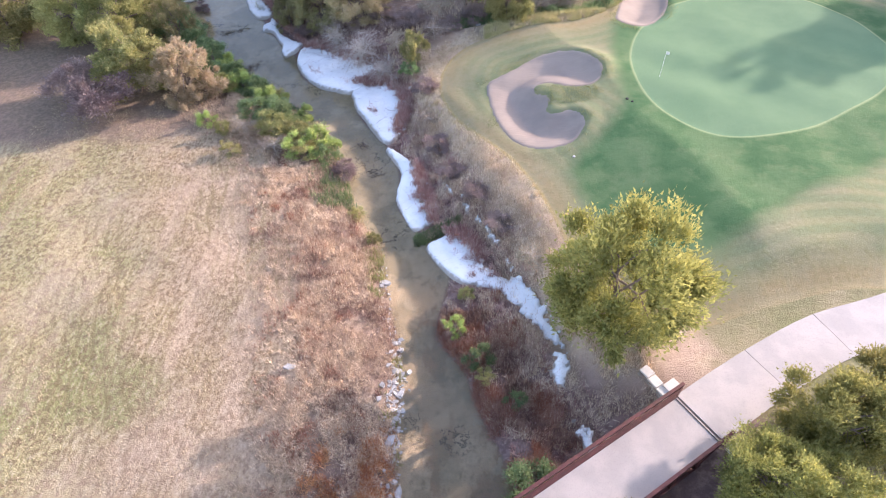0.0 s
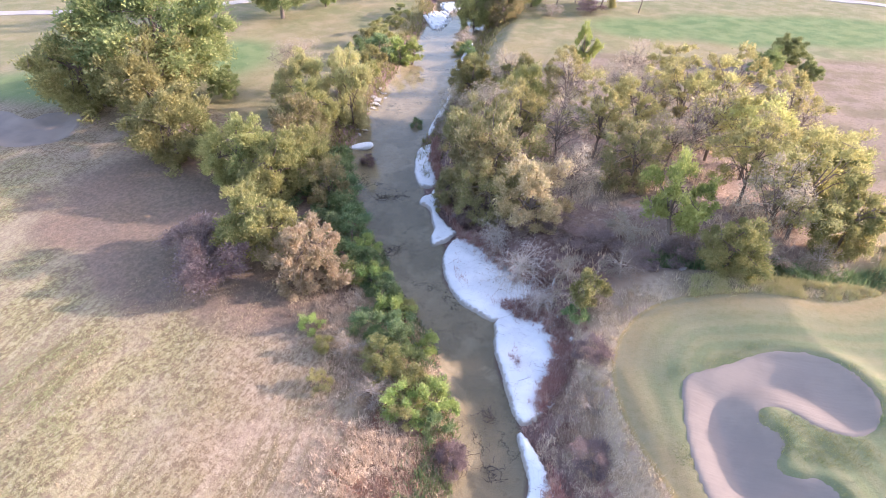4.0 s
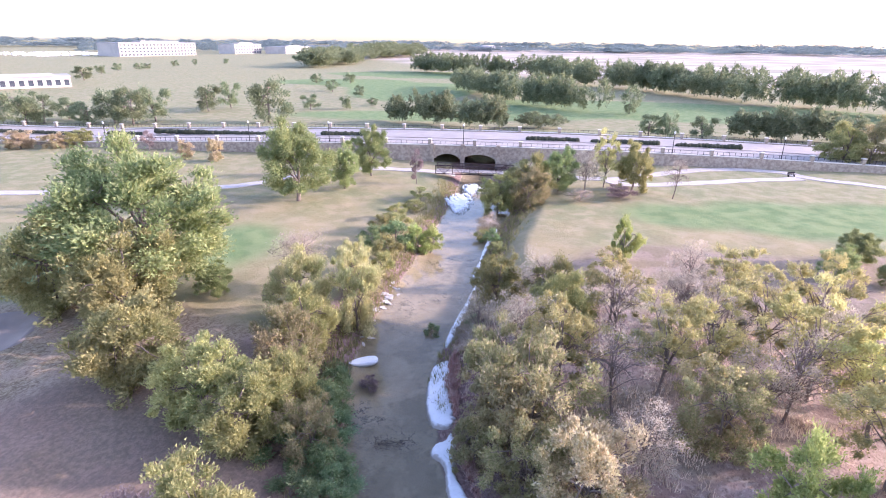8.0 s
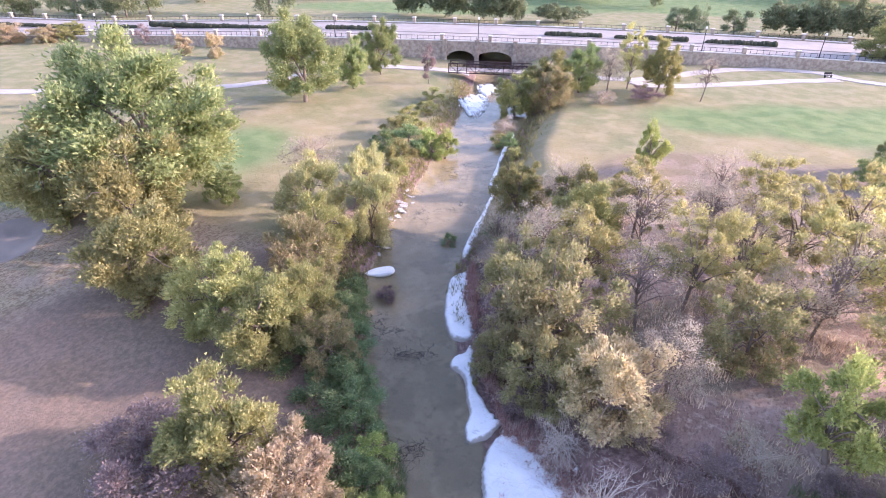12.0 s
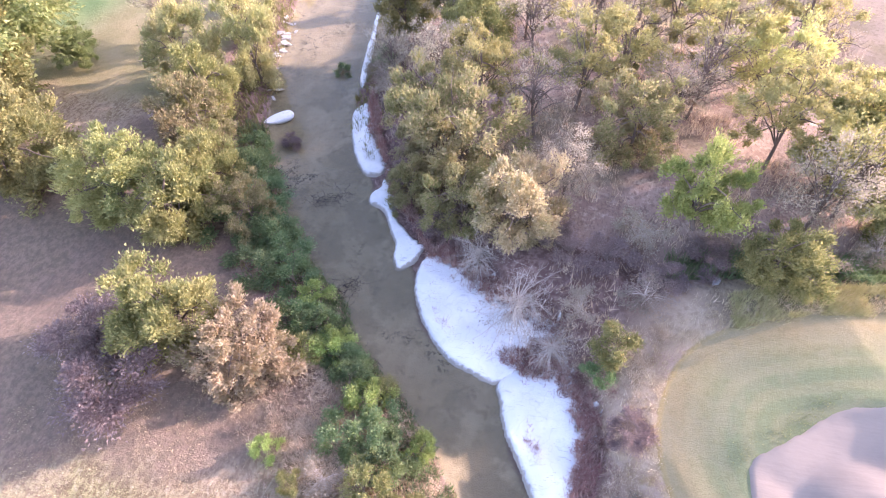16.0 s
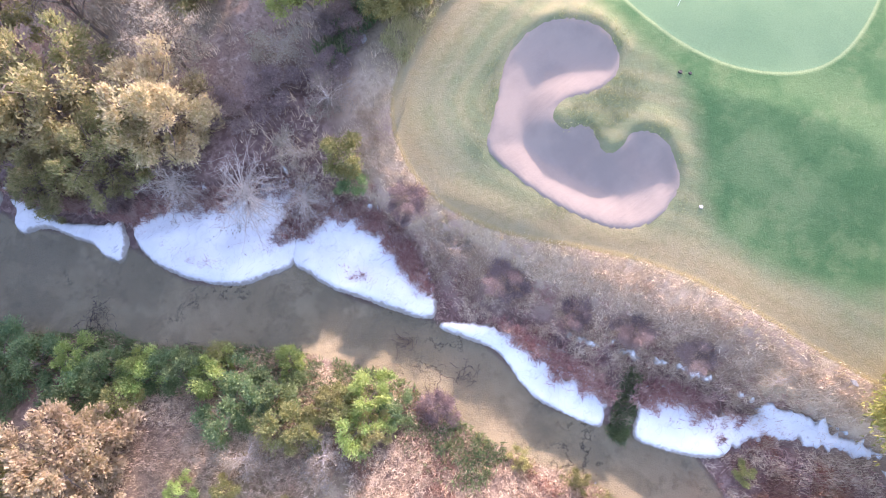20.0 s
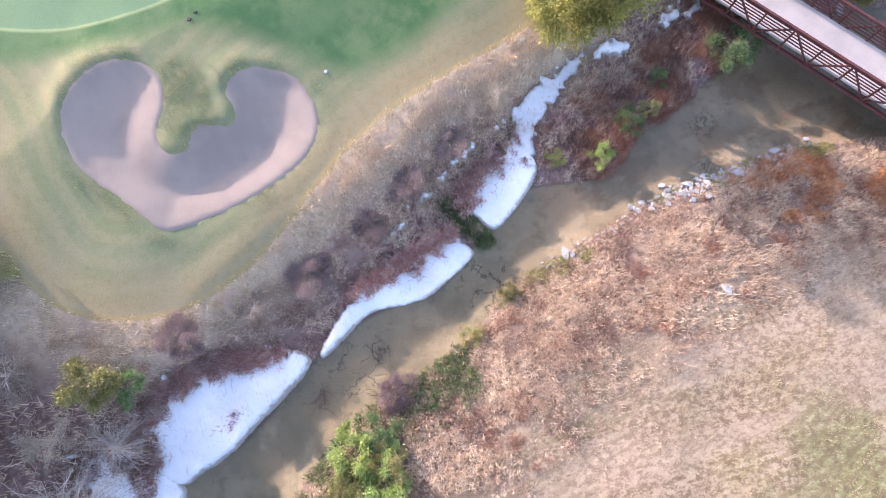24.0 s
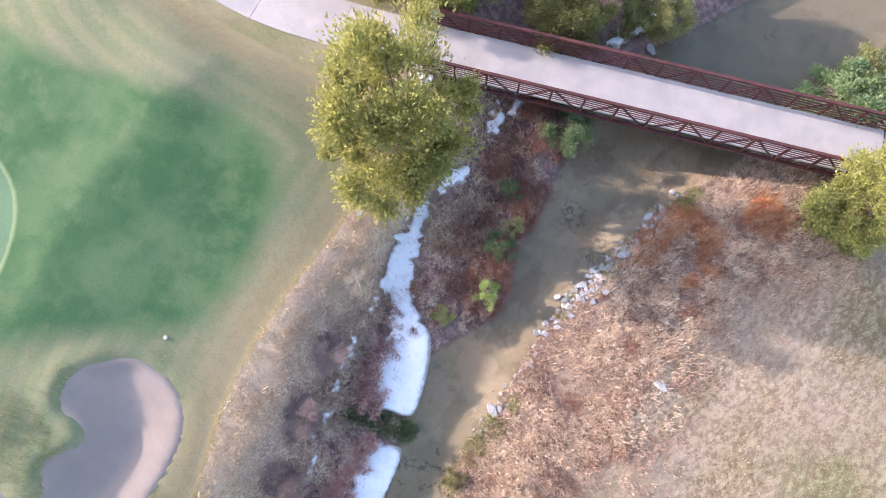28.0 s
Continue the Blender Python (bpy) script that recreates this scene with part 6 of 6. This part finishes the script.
def bench(x, y, turn):
    b = thing("bench", (x, y, height(x, y)), turn, label="small dark bench beside the looping cart path", category="bench")
    part("seat", box(bmesh.new(), 0, 0, 0.45, 1.5, 0.45, 0.06, 0.01), M["dark"], b)
    part("backrest", box(bmesh.new(), 0, 0.22, 0.75, 1.5, 0.05, 0.4, 0.01), M["dark"], b)
    for px in (-0.6, 0.6):
        part("leg", box(bmesh.new(), px, 0, 0.21, 0.07, 0.4, 0.44, 0.01), M["dark"], b)


bench(10.0, 155.0, 30)


# ---- far land ----
def office(x, y, turn, length, deep, tall, rows, cols, label):
    b = thing("office_building", (x, y, 0), turn, label=label, category="building", group="distant buildings")
    part("wall", box(bmesh.new(), 0, 0, tall / 2, length, deep, tall), M["facade"], b)
    part("roof", box(bmesh.new(), 0, 0, tall + 0.4, length + 1, deep + 1, 0.8), M["roof"], b)
    part("roof_house", box(bmesh.new(), length * 0.1, 0, tall + 0.8 + tall * 0.07, length * 0.5, deep * 0.4, tall * 0.14), M["facade"], b)
    h, w = tall / rows, length / cols
    me = bpy.data.meshes.new("window")
    bm = box(bmesh.new(), 0, 0, 0, w * 0.55, 0.3, h * 0.55)
    bm.to_mesh(me)
    bm.free()
    me.materials.append(M["glass"])
    for face in (-1, 1):
        for i in range(rows):
            for j in range(cols):
                o = link("window", me, None, b)
                o.location = ((j + 0.5) * w - length / 2, face * deep / 2, (i + 0.5) * h)


office(-752, 628, 90, 128, 44, 17, 4, 22, "long pale four-storey office block with many windows")
office(-758, 815, 95, 70, 34, 15, 3, 10, "pale low office building far off")
office(-715, 890, 100, 90, 40, 11, 2, 12, "pale low building beside a car park")
office(-330, 206, 62, 46, 20, 5, 1, 12, "pale clubhouse building by a pond")
office(-560, 1500, 100, 160, 60, 11, 1, 12, "pale warehouse far off")
office(-250, 1650, 100, 180, 60, 9, 1, 12, "low white warehouse on the horizon")


def parked_cars():
    """Rows of cars on a car park half a mile away, joined."""
    r, bm = random.Random(3), bmesh.new()
    for row in range(9):
        for k in range(30):
            if r.random() < 0.7:
                x, y = -1010 + row * 26 + r.uniform(-1, 1), 520 + k * 5.5 - row * 3
                box(bm, x, y, 0.75, 4.4, 1.9, 1.0)
                box(bm, x - 0.2, y, 1.45, 2.4, 1.7, 0.6)
    tagged(part("parked_cars", bm, M["white"]), "rows of pale cars on a far car park", "cars", kind="stuff")


parked_cars()


def far_crowns(name, spots, label, leaf="far", count=900, spray=0.08):
    """Far woods: many rough crowns joined."""
    r = np.random.default_rng(len(spots))
    base, _ = crown_mesh("far_leaf", 77, count, spray, 40, 0.5, 1.0, 0.34, -0.6)
    n = len(base.vertices)
    co = np.empty(n * 3, np.float32)
    base.vertices.foreach_get("co", co)
    co = co.reshape(-1, 3)
    bpy.data.meshes.remove(base)
    bits = []
    for x, y, rad, tall in spots:
        a = r.uniform(0, 6.28)
        c, s = math.cos(a), math.sin(a)
        q = co @ np.array([[c, s, 0], [-s, c, 0], [0, 0, 1]], np.float32) * [rad, rad, tall * 0.55] + [x, y, tall * 0.48]
        bits.append((q, np.arange(n).reshape(-1, 3)))
    v, f = gather(bits)
    tagged(link(name, raw(name, v, f), LEAF[leaf]), label, "woodland", kind="stuff")


rw = random.Random(9)


def belt(points, wide, n, rad=(4, 7), tall=(8, 13)):
    p = np.array(points, float)
    q = np.r_[0, np.cumsum(np.hypot(*np.diff(p, axis=0).T))]
    out = []
    for _ in range(n):
        s = rw.uniform(0, q[-1])
        out.append((np.interp(s, q, p[:, 0]) + rw.uniform(-wide, wide), np.interp(s, q, p[:, 1]) + rw.uniform(-wide, wide), rw.uniform(*rad), rw.uniform(*tall)))
    return out


far_crowns("creek_wood", belt([(-232, 466), (-164, 440), (-128, 450), (-69, 376), (-37, 364), (-9, 330), (13, 314), (32, 302), (60, 282), (110, 255)], 9, 260, (4.5, 7), (11, 17)) +
           belt([(-138, 330), (-96, 276), (-76, 260), (-60, 247), (-47, 244), (-36, 245)], 5, 80, (3.5, 5.5), (9, 14)) + belt([(-336, 450), (-350, 505), (-400, 600)], 18, 60, (8, 12), (13, 19)) +
           belt([(-443, 790), (-504, 950), (-420, 646)], 25, 60, (14, 22), (16, 23)), "dense green wood along the creek's upper course")
far_crowns("road_side_trees", belt([(-97, 187), (-90, 189), (-81, 191), (-68, 189), (-60, 190)], 2.5, 30, (3, 4.6), (6, 11)) + belt([(-55, 194), (-49, 198)], 2, 6, (3, 4.4), (4, 6)) +
           belt([(2, 203), (14, 205), (30, 208)], 2, 22, (3.5, 4.8), (7, 10)), "row of green trees beside the road")
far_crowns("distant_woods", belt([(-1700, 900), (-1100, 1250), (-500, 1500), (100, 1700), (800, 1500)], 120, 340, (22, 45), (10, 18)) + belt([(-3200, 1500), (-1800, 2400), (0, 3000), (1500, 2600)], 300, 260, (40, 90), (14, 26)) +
           belt([(-1000, 700), (-900, 900), (-700, 1000)], 40, 60, (9, 16), (9, 14)), "dark wooded horizon with blue-grey haze in its leaf colour", "haze", 260, 0.11)
FAR_TREES = [(-164, 144, 13.7, 6.9), (-171, 143, 12.7, 6.1), (-164, 152, 13.5, 6.1), (-170, 179, 12, 6.2), (-170, 190, 12.4, 4.6), (-132, 167, 17.2, 8.1), (-141, 200, 7.3, 4), (-131, 209, 6.3, 3.1), (-129, 224, 4.2, 2.8),
             (-191, 129, 12.6, 7.4), (-189, 133, 10.7, 5.3), (-178, 139, 8.7, 6.2), (-191, 142, 8.8, 4.4), (-146, 193, 4.4, 2.8), (-351, 256, 10.5, 7.1), (-406, 306, 7.4, 4.9), (-430, 337, 7.4, 4.2),
             (-432, 357, 7.1, 4.9), (-434, 367, 6.1, 3.9), (-458, 415, 7.2, 4.2), (-463, 443, 7.5, 3.1), (-470, 490, 6.6, 4), (-180, 269, 7.5, 4.5), (-205, 323, 7.9, 4.7), (-152, 251, 6.8, 3),
             (-222, 312, 7.4, 4.3), (-21, 196, 7.8, 4.7), (-16, 195, 9.1, 3.4), (-7, 198, 7.9, 4.3), (-33, 247, 5.2, 2.5), (-198, 123, 12, 7), (-206, 118, 10, 6)]
for k, (x, y, h, r) in enumerate(FAR_TREES):
    tree("far", x, y, h, r, variant=k)
for k, (kind, x, y, h, r) in enumerate((("tan", -152, 105, 5.0, 4.0), ("tan", -146, 109, 4.4, 3.3), ("olive", -144, 114, 4.4, 3.9), ("cypress", -124, 117, 4.8, 2.0), ("tan", -109, 114, 4.8, 2.0), ("tan", -101, 115, 6.0, 2.1), ("grey", -160, 101, 4.6, 3.2))):
    tree(kind, x, y, h, r, variant=k, label="young tree with thin drying leaves on the lawn by the road")


def site(x, y, lx, ly, turn, label):
    ob = part("cleared_plot", box(bmesh.new(), 0, 0, 0, lx, ly, 0.3), M["cap"])
    ob.matrix_basis = pose(x, y, 0.2, 0, 0, turn)
    tagged(ob, label, "earthworks", kind="structure")


site(-20, 560, 260, 14, 25, "pale graded earth road on cleared land")
site(120, 640, 300, 12, 18, "pale graded earth road on cleared land")
